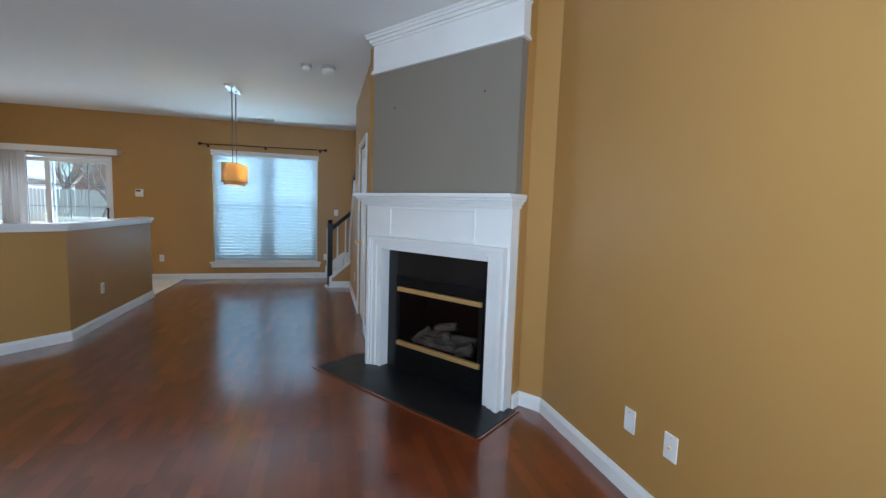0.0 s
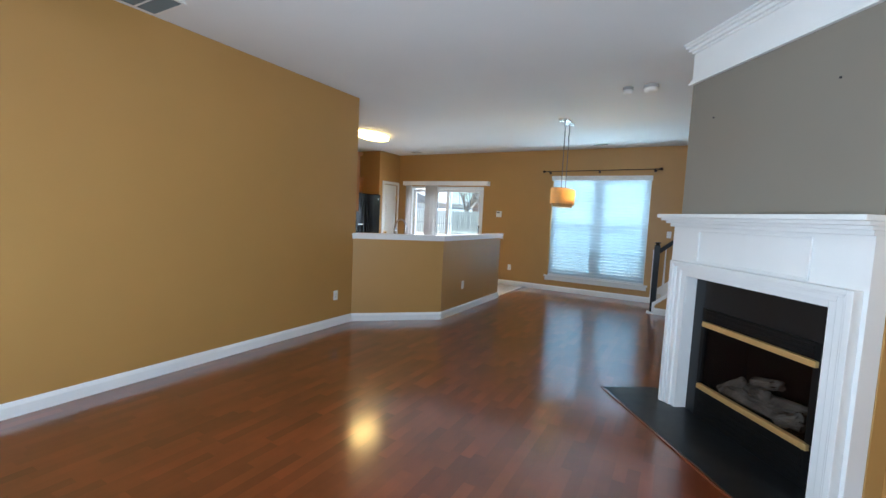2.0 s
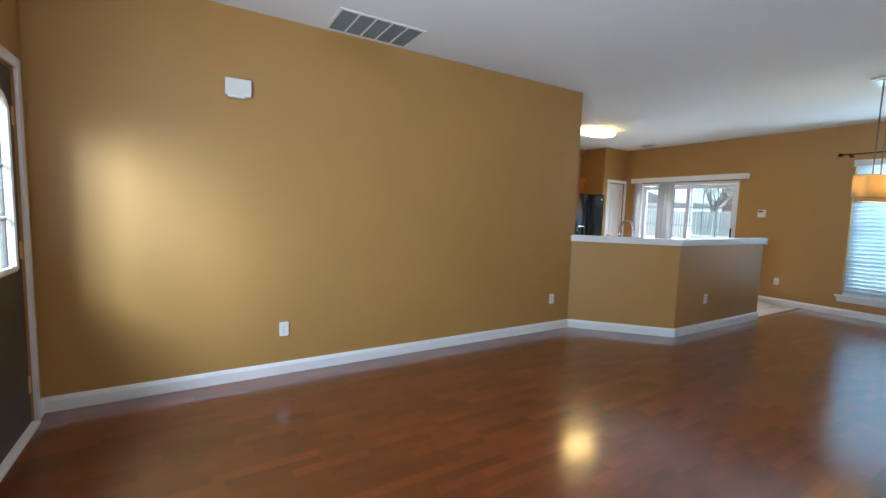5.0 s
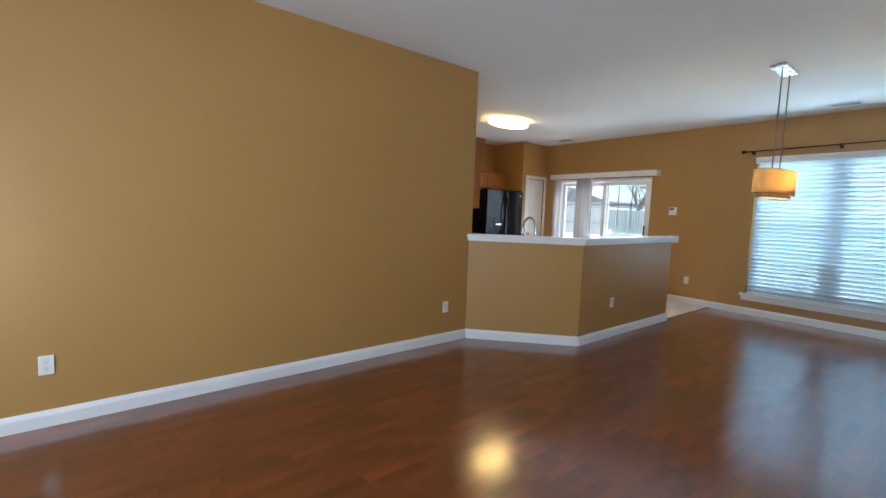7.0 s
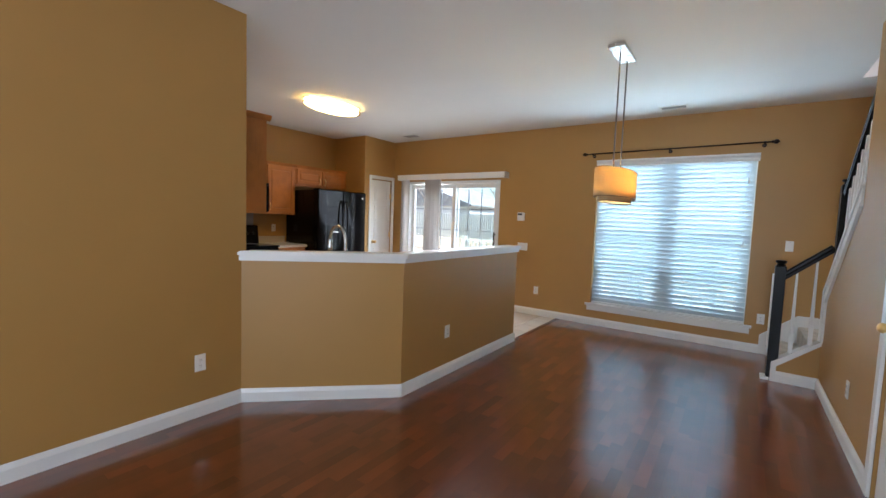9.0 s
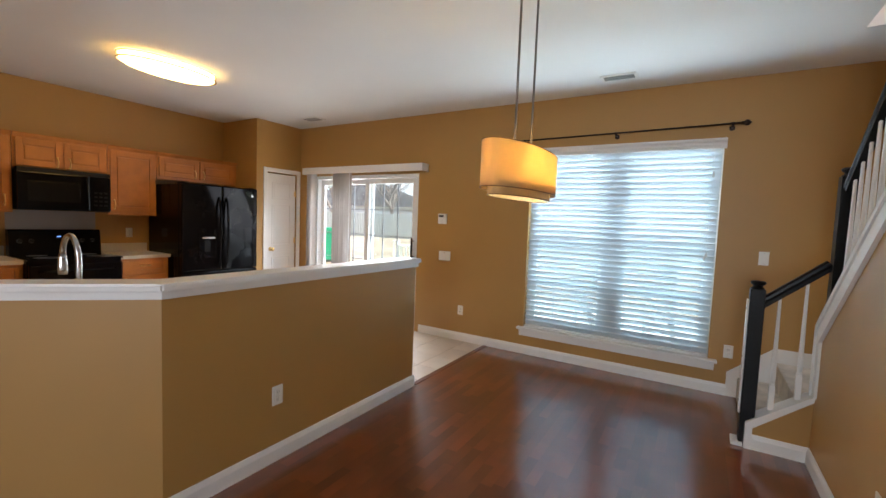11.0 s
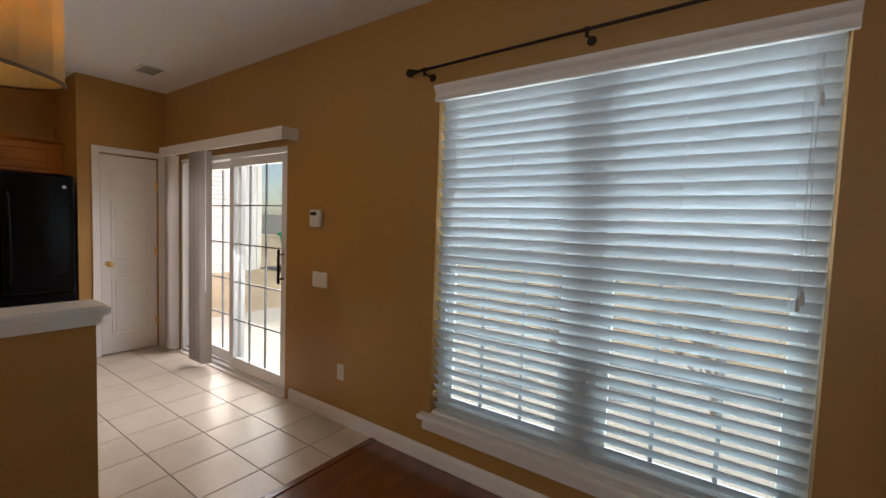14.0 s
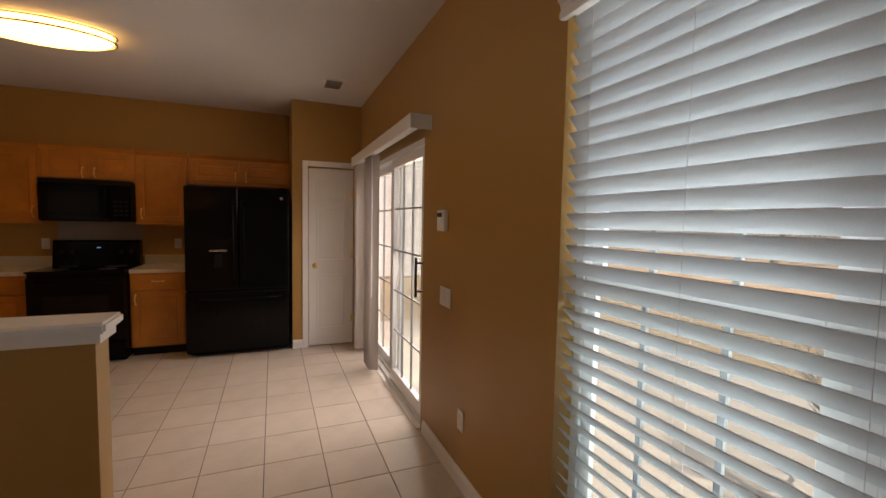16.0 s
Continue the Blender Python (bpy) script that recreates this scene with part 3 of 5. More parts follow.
def curtain_rod():
    ob = thing("curtain_rod", (-0.88, NY, 2.33), "thin dark bronze curtain rod with ball finials, empty", "curtain rod")
    y = NY - 0.082

    def height(x):
        return 2.317 + 0.013 * (x + 1.87)

    part("rod", cyl(B(), (-1.87, y, height(-1.87)), (0.11, y, height(0.11)), 0.008, seg=12), BRONZE, ob, smooth=True)
    for x, s in ((-1.87, -1), (0.11, 1)):
        z = height(x)
        bm = ball(B(), (x + s * 0.027, y, z), 0.025)
        cyl(bm, (x - s * 0.012, y, z), (x + s * 0.004, y, z), 0.014)
        cyl(bm, (x + s * 0.002, y, z), (x + s * 0.010, y, z), 0.009)
        ball(bm, (x + s * 0.053, y, z), 0.007, seg=8)
        part("finial", bm, BRONZE, ob, smooth=True)
    for x in (-1.79, -0.88, 0.04):
        z = height(x)
        bm = cyl(B(), (x, NY, z - 0.022), (x, y, z - 0.022), 0.006, seg=8)
        cyl(bm, (x, NY, z - 0.022), (x, NY - 0.006, z - 0.022), 0.022)
        cyl(bm, (x, y, z + 0.004), (x, y, z - 0.034), 0.008, seg=8)
        cyl(bm, (x - 0.012, y, z), (x + 0.012, y, z), 0.012, seg=10)
        part("bracket", bm, BRONZE, ob)


curtain_rod()


# ---- patio door ----
def sliding_door():
    x0, x1, z1 = SLD[0], SLD[1], SLD[3]
    ob = thing("door_patio", ((x0 + x1) / 2, NY + 0.05, 0), "white sliding glass patio door with glazing bars, closed", "door")
    f = 0.045
    bm = B()
    for a in ((x0, x0 + f, 0, z1), (x1 - f * 0.6, x1, 0, z1), (x0 + f, x1 - f * 0.6, z1 - f, z1), (x0 + f, x1 - f * 0.6, 0.0, 0.04)):
        box(bm, a[0], a[1], NY + 0.01, NY + 0.15, a[2], a[3], 0.004)
    part("door_frame", bm, VINYL, ob)
    part("track", box(B(), x0 + f, x1 - 0.03, NY + 0.045, NY + 0.055, 0.04, 0.052), CHROME, ob)
    mid = (x0 + x1) / 2
    for a, b, y in ((mid + 0.03, x1 - 0.03, NY + 0.02), (x0 + f, mid + 0.12, NY + 0.08)):
        s, lo, hi = 0.07, 0.05, z1 - f - 0.005
        bm = B()
        for q in ((a, a + s, lo, hi), (b - s, b, lo, hi), (a + s, b - s, lo, lo + 0.10), (a + s, b - s, hi - s, hi)):
            box(bm, q[0], q[1], y, y + 0.04, q[2], q[3], 0.004)
        leaf = part("door_leaf", bm, VINYL, ob)
        g = (a + s, b - s, lo + 0.10, hi - s)
        # these bars take the greyed backlit colour too
        for k in (1, 2):
            x = g[0] + (g[1] - g[0]) * k / 3
            part("muntin", box(B(), x - 0.006, x + 0.006, y + 0.012, y + 0.027, g[2], g[3]), BACKLIT_BAR, leaf)
        for k in (1, 2, 3, 4):
            z = g[2] + (g[3] - g[2]) * k / 5
            part("muntin", box(B(), g[0], g[1], y + 0.013, y + 0.026, z - 0.006, z + 0.006), BACKLIT_BAR, leaf)
        pane = part("pane", box(B(), g[0] - 0.01, g[1] + 0.01, y + 0.017, y + 0.021, g[2] - 0.01, g[3] + 0.01), GLASS, leaf)
        pane.visible_shadow = False
    mesh = part("insect_screen", box(B(), mid + 0.05, x1 - 0.04, NY + 0.128, NY + 0.130, 0.06, z1 - 0.06), SCREEN, ob, "fine grey insect screen outside the sliding leaf")
    mesh.visible_shadow = False
    x, y = x1 - 0.065, NY + 0.02
    bm = box(B(), x - 0.012, x + 0.012, y - 0.055, y - 0.04, 0.92, 1.20, 0.005)
    for z in (0.96, 1.16):
        cyl(bm, (x, y, z), (x, y - 0.045, z), 0.008, seg=10)
    part("handle", bm, BRONZE, ob, "dark bronze bar handle")


sliding_door()
setting("trim_patio_sill", box(B(), SLD[0], SLD[1], NY - 0.03, NY + 0.16, -0.003, 0.012, 0.004), TRIM, "white patio door sill", "trim")


def vertical_blind():
    ob = thing("vertical_blind", (-4.85, 7.93, 0.03), "white fabric vertical blind drawn open beside the patio door", "blind")
    bm = box(B(), -5.20, -3.06, 7.885, 7.900, 2.035, 2.125, 0.004)
    box(bm, -5.20, -3.06, 7.885, NY, 2.118, 2.128, 0.003)
    box(bm, -3.07, -3.06, 7.885, NY, 2.035, 2.125, 0.003)
    box(bm, -5.20, -5.19, 7.885, NY, 2.035, 2.125, 0.003)
    part("valance", bm, TRIM, ob, "white valance board")
    part("headrail", box(B(), -5.17, -3.09, 7.93, 7.97, 2.055, 2.10), VINYL, ob)
    rnd = random.Random(4)
    hung = [(-5.11, 74), (-5.07, 78), (-5.02, 70)]
    hung += [(-4.575 + 0.041 * k, 66 + 6 * (k % 2)) for k in range(7)]
    for x, turn in hung:
        a = radians(turn + rnd.uniform(-5, 5))
        w = 0.044
        bm = B()
        pts = []
        for j in range(5):
            u = -w + 2 * w * j / 4
            bow = 0.006 * (1 - (u / w) ** 2)
            pts.append((u * math.cos(a) - bow * math.sin(a), u * math.sin(a) + bow * math.cos(a)))
        pts += [(px + 0.0014 * math.sin(a), py - 0.0014 * math.cos(a)) for px, py in reversed(pts)]
        prism(bm, [(x + px, 7.95 + py) for px, py in pts], "z", 0.045, 2.045)
        part("vane", bm, VANE, ob)
        clip = box(B(), x - 0.006, x + 0.006, 7.944, 7.956, 2.042, 2.06)
        part("vane_clip", clip, VINYL, ob)
    part("wand", cyl(B(), (-4.28, 7.915, 0.75), (-4.28, 7.915, 2.05), 0.005, seg=8), VINYL, ob, "thin white tilt wand")


vertical_blind()


# ---- fireplace ----
CHASE = 0.10  # face of the shallow chase behind the surround
bm = B()
for a in ((-0.645, -0.375, 0, H), (0.465, 0.714, 0, H), (-0.375, 0.465, 0, 0.195), (-0.375, 0.465, 0.745, H)):
    box(bm, a[0], a[1], CHASE, 0.1945, a[2], a[3] - 0.002, m=FM)
bmesh.ops.remove_doubles(bm, verts=bm.verts, dist=0.0005)
setting("wall_chase", bm, WALL, "shallow ochre chase behind the fireplace surround", "wall")
def fireplace():
    ob = new("fireplace")
    ob.matrix_world = FM
    tagged(ob, "white painted fireplace surround with mantel and black gas insert", "fireplace")
    sl, sr = -0.69, 0.708         # outer edges of the surround
    ol, orr, ot = -0.49, 0.548, 1.01   # the opening in it
    bm = B()
    box(bm, sl, ol, 0.0, CHASE - 0.002, 0.0, 1.38)
    box(bm, orr, sr, 0.0, CHASE - 0.002, 0.0, 1.38)
    box(bm, ol, orr, 0.0, CHASE - 0.002, ot, 1.38)
    bmesh.ops.remove_doubles(bm, verts=bm.verts, dist=0.0005)
    part("surround", bm, TRIM, ob)
    # stepped moulding round the opening
    for k, (w0, w1, out) in enumerate(((0.0, 0.048, 0.016), (0.048, 0.088, 0.030), (0.088, 0.108, 0.042), (0.108, 0.140, 0.054))):
        bm = B()
        u0, u1 = w0 * 0.74, w1 * 0.74
        for a in ((ol - w1, ol - w0), (orr + w0, orr + w1)):
            box(bm, a[0], a[1], -out, -0.0005, 0, ot + u1, 0.004)
        box(bm, ol - w0, orr + w0, -out, -0.0005, ot + u0, ot + u1, 0.004)
        part("moulding", bm, TRIM, ob)
    # frieze panel frame
    bm = B()
    x0, x1, z0, z1, w = -0.41, 0.425, 1.122, 1.352, 0.012
    for a in ((x0, x1, z0, z0 + w), (x0, x1, z1 - w, z1), (x0, x0 + w, z0 + w, z1 - w), (x1 - w, x1, z0 + w, z1 - w)):
        box(bm, a[0], a[1], -0.013, -0.0005, a[2], a[3], 0.003)
    part("frieze_panel", bm, TRIM, ob)
    # mantel shelf with bed moulding
    bm = box(B(), -0.735, 0.758, -0.125, CHASE - 0.002, 1.434, 1.462, 0.006)
    for o, z0, z1 in ((0.095, 1.414, 1.435), (0.06, 1.394, 1.415), (0.03, 1.370, 1.395)):
        box(bm, sl - o * 0.4, sr + o * 0.45, -o, CHASE - 0.002, z0, z1, 0.005)
    part("mantel_shelf", bm, TRIM, ob, "white moulded mantel shelf")
    # black slate round the insert
    il, ir = -0.385, 0.475
    bm = B()
    for a in ((ol + 0.002, il, 0, ot - 0.002), (ir, orr - 0.002, 0, ot - 0.002), (il, ir, 0.80, ot - 0.002)):
        box(bm, a[0], a[1], 0.075, 0.10, a[2], a[3], 0.002)
    part("slate_surround", bm, BLACK_TILE, ob, "black slate facing")
    # insert
    bm = B()
    gl, gr = il + 0.035, ir - 0.035
    for a in ((il, gl, 0.013, 0.80), (gr, ir, 0.013, 0.80), (gl, gr, 0.715, 0.80), (gl, gr, 0.013, 0.225)):
        box(bm, a[0], a[1], 0.062, 0.10, a[2], a[3], 0.003)
    for z in (0.735, 0.757, 0.779, 0.05, 0.085, 0.12, 0.155):
        box(bm, gl, gr, 0.056, 0.064, z - 0.006, z + 0.006)
    insert = part("insert_frame", bm, BLACK_MATTE, ob, "black metal gas insert with louvres")
    for z in (0.672, 0.222):
        part("brass_bar", box(B(), il + 0.03, ir - 0.005, 0.040, 0.075, z, z + 0.036, 0.006), BRASS, insert, "polished brass bar")
    part("glass", box(B(), gl, gr, 0.078, 0.082, 0.225, 0.715), FIRE_GLASS, insert)
    bm = B()
    for a in ((gl, gr, 0.42, 0.44, 0.225, 0.72), (gl - 0.015, gl, 0.1, 0.44, 0.2, 0.74), (gr, gr + 0.015, 0.1, 0.44, 0.2, 0.74), (gl, gr, 0.1, 0.42, 0.205, 0.225), (gl, gr, 0.1, 0.42, 0.72, 0.74)):
        box(bm, *a)
    part("firebox", bm, BLACK_MATTE, ob)
    rnd = random.Random(3)
    for a, b, r in (((-0.22, 0.17, 0.27), (0.30, 0.20, 0.27), 0.045), ((-0.18, 0.27, 0.30), (0.11, 0.14, 0.36), 0.04), ((0.0, 0.15, 0.33), (0.30, 0.26, 0.33), 0.04), ((-0.06, 0.22, 0.38), (0.14, 0.20, 0.44), 0.036), ((-0.24, 0.14, 0.25), (-0.14, 0.22, 0.36), 0.035), ((0.2, 0.15, 0.25), (0.33, 0.16, 0.33), 0.04)):
        bm = cyl(B(), a, b, r, r * 0.85, 14)
        bmesh.ops.subdivide_edges(bm, edges=bm.edges[:], cuts=3, use_grid_fill=True)
        for v in bm.verts:
            v.co += Vector((rnd.uniform(-1, 1), rnd.uniform(-1, 1), rnd.uniform(-1, 1))) * 0.006
        part("log", bm, LOG, ob, "pale ceramic log", True)
    return ob


fireplace()
bm = B()
box(bm, -0.86, 0.765, -0.385, 0.073, -0.002, 0.012, 0.004, m=FM)
setting("hearth", bm, BLACK_TILE, "flat black slate hearth slab on the floor", "hearth")
bm = B()
for a in ((-0.878, 0.783, -0.403, -0.386), (-0.878, -0.861, -0.386, -0.02), (0.766, 0.783, -0.386, 0.09)):
    box(bm, *a, -0.002, 0.009, 0.002, m=FM)
setting("trim_hearth", bm, WOOD, "reddish wood edging round the hearth", "trim")
bm = B()
box(bm, -0.65, 0.712, 0.02, CHASE - 0.002, 1.463, 2.44, m=FM)
setting("chimney_breast", bm, GREY, "taupe grey painted chimney breast above the mantel", "wall")
bm = B()
box(bm, -0.655, 0.718, 0.012, CHASE - 0.002, 2.441, H - 0.001, m=FM)
for o, z0, z1 in ((0.016, 2.430, 2.446), (0.010, 2.446, 2.462), (0.012, 2.655, 2.675), (0.028, 2.675, 2.70), (0.045, 2.70, 2.722), (0.055, 2.722, H - 0.002)):
    box(bm, -0.655 - o, 0.718 + o, 0.012 - o, CHASE - 0.002, z0, z1, 0.004, m=FM)
setting("trim_chimney", bm, TRIM, "white painted crown moulding band on the chimney breast", "trim")
for s, z in ((-0.405, 2.138), (0.446, 2.144)):
    ob = thing("wall_anchor", (0, 0, 0), "small dark screw anchor stuck in grey plaster", "screw")
    bm = cyl(B(), (s, 0.022, z), (s, 0.014, z), 0.006, seg=10)
    bm.transform(FM)
    part("screw", bm, DARK_PLASTIC, ob)


# ---- stairs ----
RISE, GO = 0.183, 0.228


def stairs():
    ob = thing("stairs", (0.9, 7.55, 0), "beige carpeted stairs turning at a corner landing", "stairs")
    for k, x in enumerate((0.225, 0.47)):
        bm = box(B(), x, RX, 7.14, NY - 0.012, RISE * k, RISE * (k + 1), 0.012)
        part("step", bm, CARPET, ob)
    for k in range(1, 12):
        y1 = 7.14 - GO * (k - 1)
        bm = box(B(), SX + 0.12, RX, y1 - GO, y1, RISE * (k + 1), RISE * (k + 2), 0.012)
        part("step", bm, CARPET, ob)
    # white skirting boards
    bm = prism(B(), [(0.145, 0), (0.145, 0.21), (0.46, 0.475), (RX, 0.475), (RX, 0.30), (0.26, 0)], "y", NY - 0.012, NY)
    prism(bm, [(0.145, 0.195), (0.145, 0.215), (0.46, 0.48), (RX, 0.48), (RX, 0.46), (0.465, 0.46)], "y", NY - 0.018, NY - 0.012)
    part("skirting", bm, TRIM, ob, "white stair skirting board")
    return ob


stairs()
# white stringer trim
bm = prism(B(), [(0.205, 0), (0.205, 0.175), (SX + 0.0, 0.43), (SX + 0.13, 0.43), (SX + 0.13, 0.40), (SX, 0.395), (0.245, 0.145), (0.245, 0)], "y", 7.022, 7.155)
setting("trim_stringer_lower", bm, TRIM, "white painted stair stringer cap", "trim")
SL = (1.66 - 0.83) / 0.99


def slope(y):
    return 0.83 + SL * (7.04 - y)


bm = prism(B(), [(7.06, 0.43), (7.06, slope(7.04) + 0.03), (6.05, slope(6.05) + 0.045), (6.05, slope(6.05) - 0.07), (6.985, slope(6.985) - 0.07), (6.985, 0.43)], "x", SX - 0.014, SX)
prism(bm, [(7.07, 0.43), (7.07, slope(7.04) + 0.045), (6.05, slope(6.05) + 0.06), (6.05, slope(6.05) + 0.03), (7.05, slope(7.04) + 0.015), (7.05, 0.43)], "x", SX - 0.025, SX + 0.13)
prism(bm, [(6.99, slope(6.99) - 0.065), (6.05, slope(6.05) - 0.065), (6.05, slope(6.05) - 0.09), (6.99, slope(6.99) - 0.09)], "x", SX - 0.02, SX)
setting("trim_stringer_upper", bm, TRIM, "white painted stair stringer trim", "trim")


def newel(parent, x, y, z0, z1, w=0.09):
    h = w / 2
    bm = box(B(), x - h, x + h, y - h, y + h, z0, z1 - 0.055, 0.004)
    lathe(bm, [(0.030, -0.06), (0.040, -0.052), (0.028, -0.040), (0.026, -0.034), (0.040, -0.022), (0.044, -0.012), (0.036, -0.003), (0.012, 0.0)], (x, y, z1))
    return part("newel_post", bm, BLACK_WOOD, parent, "square black newel post with a turned cap")


def baluster(parent, x, y, z0, z1):
    h = 0.0155
    bm = box(B(), x - h, x + h, y - h, y + h, z0, z0 + 0.16, 0.002)
    r, n = 0.0145, z1 - z0 - 0.16
    lathe(bm, [(0.014, 0), (0.0165, 0.012), (0.011, 0.022), (0.015, 0.04), (0.0155, 0.06), (0.0135, 0.14), (0.010, n * 0.7), (0.0085, n)], (x, y, z0 + 0.158), 12)
    return part("baluster", bm, TRIM, parent, "white turned baluster")


def handrail(parent, a, b):
    a, b = Vector(a), Vector(b)
    d = (b - a).normalized()
    side = d.cross(Vector((0, 0, 1))).normalized()
    up = side.cross(d)
    prof = [(-0.022, -0.03), (0.022, -0.03), (0.022, -0.008), (0.03, 0.006), (0.028, 0.022), (0.014, 0.032), (-0.014, 0.032), (-0.028, 0.022), (-0.03, 0.006), (-0.022, -0.008)]
    bm = B()
    rings = [[bm.verts.new(p + side * u + up * v) for u, v in prof] for p in (a, b)]
    n = len(prof)
    bm.faces.new(rings[0]), bm.faces.new(rings[1])
    for k in range(n):
        bm.faces.new((rings[0][k], rings[0][(k + 1) % n], rings[1][(k + 1) % n], rings[1][k]))
    bmesh.ops.recalc_face_normals(bm, faces=bm.faces)
    return part("handrail", bm, BLACK_WOOD, parent, "black painted handrail")


def balustrade():
    ob = thing("balustrade", (0.2, 7.09, 0), "black stair handrail and newel posts with white balusters", "railing")
    newel(ob, 0.215, 7.085, 0.0, 1.12, 0.082)
    bm = box(B(), 0.135, 0.20, 7.03, 7.145, 0.0, 0.028, 0.004)
    part("newel_base", bm, TRIM, ob, "white block at the newel's foot")
    newel(ob, 0.61, 7.085, 0.36, 1.85, 0.085)
    strip = part("gate_strip", box(B(), 0.162, 0.1735, 7.055, 7.115, 0.22, 0.99, 0.003), PLASTIC, ob, "white plastic gate mounting strip on the newel")
    for z in (0.30, 0.60, 0.93):
        part("screw", cyl(B(), (0.163, 7.085, z), (0.1595, 7.085, z), 0.006, seg=10), DARK_PLASTIC, strip)
    handrail(ob, (0.235, 7.085, 0.965), (0.565, 7.085, 1.255))
    for x in (0.335, 0.465):
        baluster(ob, x, 7.085, 0.285 + (x - 0.335) * 0.79 - 0.01, 0.94 + (x - 0.235) * 0.88)
    handrail(ob, (0.605, 7.04, 1.72), (0.605, 5.75, 1.72 + SL * 1.29))
    y = 6.95
    while y > 6.08:
        baluster(ob, 0.605, y, slope(y) + 0.04, 1.70 + SL * (7.04 - y))
        y -= 0.105


balustrade()


# ---- kitchen ----
def bail_pull(parent, p, out, vertical, label="small brass cabinet pull"):
    """A small bow handle at p on a face whose outward way is out."""
    p, out = Vector(p), Vector(out)
    along = Vector((0, 0, 1)) if vertical else Vector((0, 0, 1)).cross(out)
    pts = [p + along * (-0.048 + 0.096 * k / 8) + out * (0.002 + 0.026 * math.sin(math.pi * k / 8)) for k in range(9)]
    bm = tube(B(), pts, 0.006, 8)
    for s in (-0.048, 0.048):
        ball(bm, p + along * s, 0.011, seg=10)
    return part("handle", bm, BRASS, parent, label, True)


def cabinet_door(parent, y0, y1, z0, z1, x, pull=None, vertical=True, name="door"):
    """A framed oak door on a cabinet front at x, facing +x."""
    t, w = 0.019, min(0.055, (z1 - z0) * 0.28)
    bm = B()
    for a in ((y0, y0 + w, z0, z1), (y1 - w, y1, z0, z1), (y0 + w, y1 - w, z0, z0 + w), (y0 + w, y1 - w, z1 - w, z1)):
        box(bm, x, x + t, a[0], a[1], a[2], a[3], 0.003)
    box(bm, x, x + 0.008, y0 + w, y1 - w, z0 + w, z1 - w)
    d = part(name, bm, OAK, parent)
    g = 0.022
    if z1 - z0 > 0.2:
        part("raised_panel", box(B(), x - 0.002, x + 0.017, y0 + w + g * 0.5, y1 - w - g * 0.5, z0 + w + g * 0.5, z1 - w - g * 0.5, 0.009), OAK, d)
    if pull:
        bail_pull(d, (x + t, pull[0], pull[1]), (1, 0, 0), vertical)
    return d


UX = -5.875  # front of the wall cabinets
BX = -5.60   # front of the base cabinets


def wall_cabinet(y0, y1, z0, z1, doors, label):
    ob = thing("wall_cabinet", ((KX + UX) / 2, (y0 + y1) / 2, z0), label, "cabinet", "kitchen wall cabinets")
    part("body", box(B(), KX, UX, y0 + 0.001, y1 - 0.001, z0, z1), OAK, ob)
    part("crown", run(B(), [(0, z1), (0.006, z1), (0.028, z1 + 0.03), (0.028, z1 + 0.042), (0, z1 + 0.042)], (UX, y0 + 0.001), (UX, y1 - 0.001), (1, 0)), OAK, ob, "oak crown moulding")
    part("lower_rail", box(B(), UX - 0.02, UX + 0.004, y0 + 0.001, y1 - 0.001, z0 - 0.018, z0 - 0.001, 0.003), OAK, ob)
    for d0, d1, py in doors:
        cabinet_door(ob, d0, d1, z0 + 0.02, z1 - 0.015, UX, pull=(py, z0 + (0.10 if z1 - z0 > 0.4 else 0.08)))
    return ob


ZT = 2.10
wall_cabinet(5.735, 6.232, 1.375, ZT, [(5.757, 6.210, 5.79)], "honey oak wall cabinet with one tall door")
wall_cabinet(6.236, 7.275, 1.83, ZT, [(6.26, 6.735, 6.69), (6.755, 7.22, 6.80)], "short honey oak cabinet above the refrigerator")
wall_cabinet(4.965, 5.731, 1.80, ZT, [(4.985, 5.342, 5.30), (5.354, 5.71, 5.40)], "short honey oak cabinet above the microwave")
wall_cabinet(4.14, 4.961, 1.375, ZT, [(4.50, 4.94, 4.90)], "honey oak corner wall cabinet")
# end cabinet on the kitchen's south wall
ob = thing("wall_cabinet", (-3.7, 3.95, 1.375), "tall honey oak wall cabinet seen from its end", "cabinet", "kitchen wall cabinets")
part("body", box(B(), -4.2, -3.21, 3.80, 4.085, 1.375, ZT), OAK, ob)
bm = run(B(), [(0, ZT), (0.006, ZT), (0.028, ZT + 0.03), (0.028, ZT + 0.042), (0, ZT + 0.042)], (-3.21, 3.80), (-3.21, 4.113), (1, 0))
run(bm, [(0, ZT), (0.006, ZT), (0.028, ZT + 0.03), (0.028, ZT + 0.042), (0, ZT + 0.042)], (-4.2, 4.085), (-3.21, 4.085), (0, 1))
part("crown", bm, OAK, ob, "oak crown moulding")


def base_cabinet(y0, y1, label):
    ob = thing("base_cabinet", ((KX + BX) / 2, (y0 + y1) / 2, 0), label, "cabinet", "kitchen base cabinets")
    part("body", box(B(), KX, BX, y0 + 0.001, y1 - 0.001, 0.10, 0.868), OAK, ob)
    part("toe_kick", box(B(), KX, BX - 0.07, y0 + 0.001, y1 - 0.001, 0.0, 0.10), BLACK_MATTE, ob, "dark toe kick")
    m = (y0 + y1) / 2
    cabinet_door(ob, y0 + 0.022, y1 - 0.022, 0.70, 0.845, BX, pull=(m, 0.785), vertical=False, name="drawer")
    cabinet_door(ob, y0 + 0.022, y1 - 0.022, 0.125, 0.68, BX, pull=(y0 + 0.05, 0.60))
    return ob


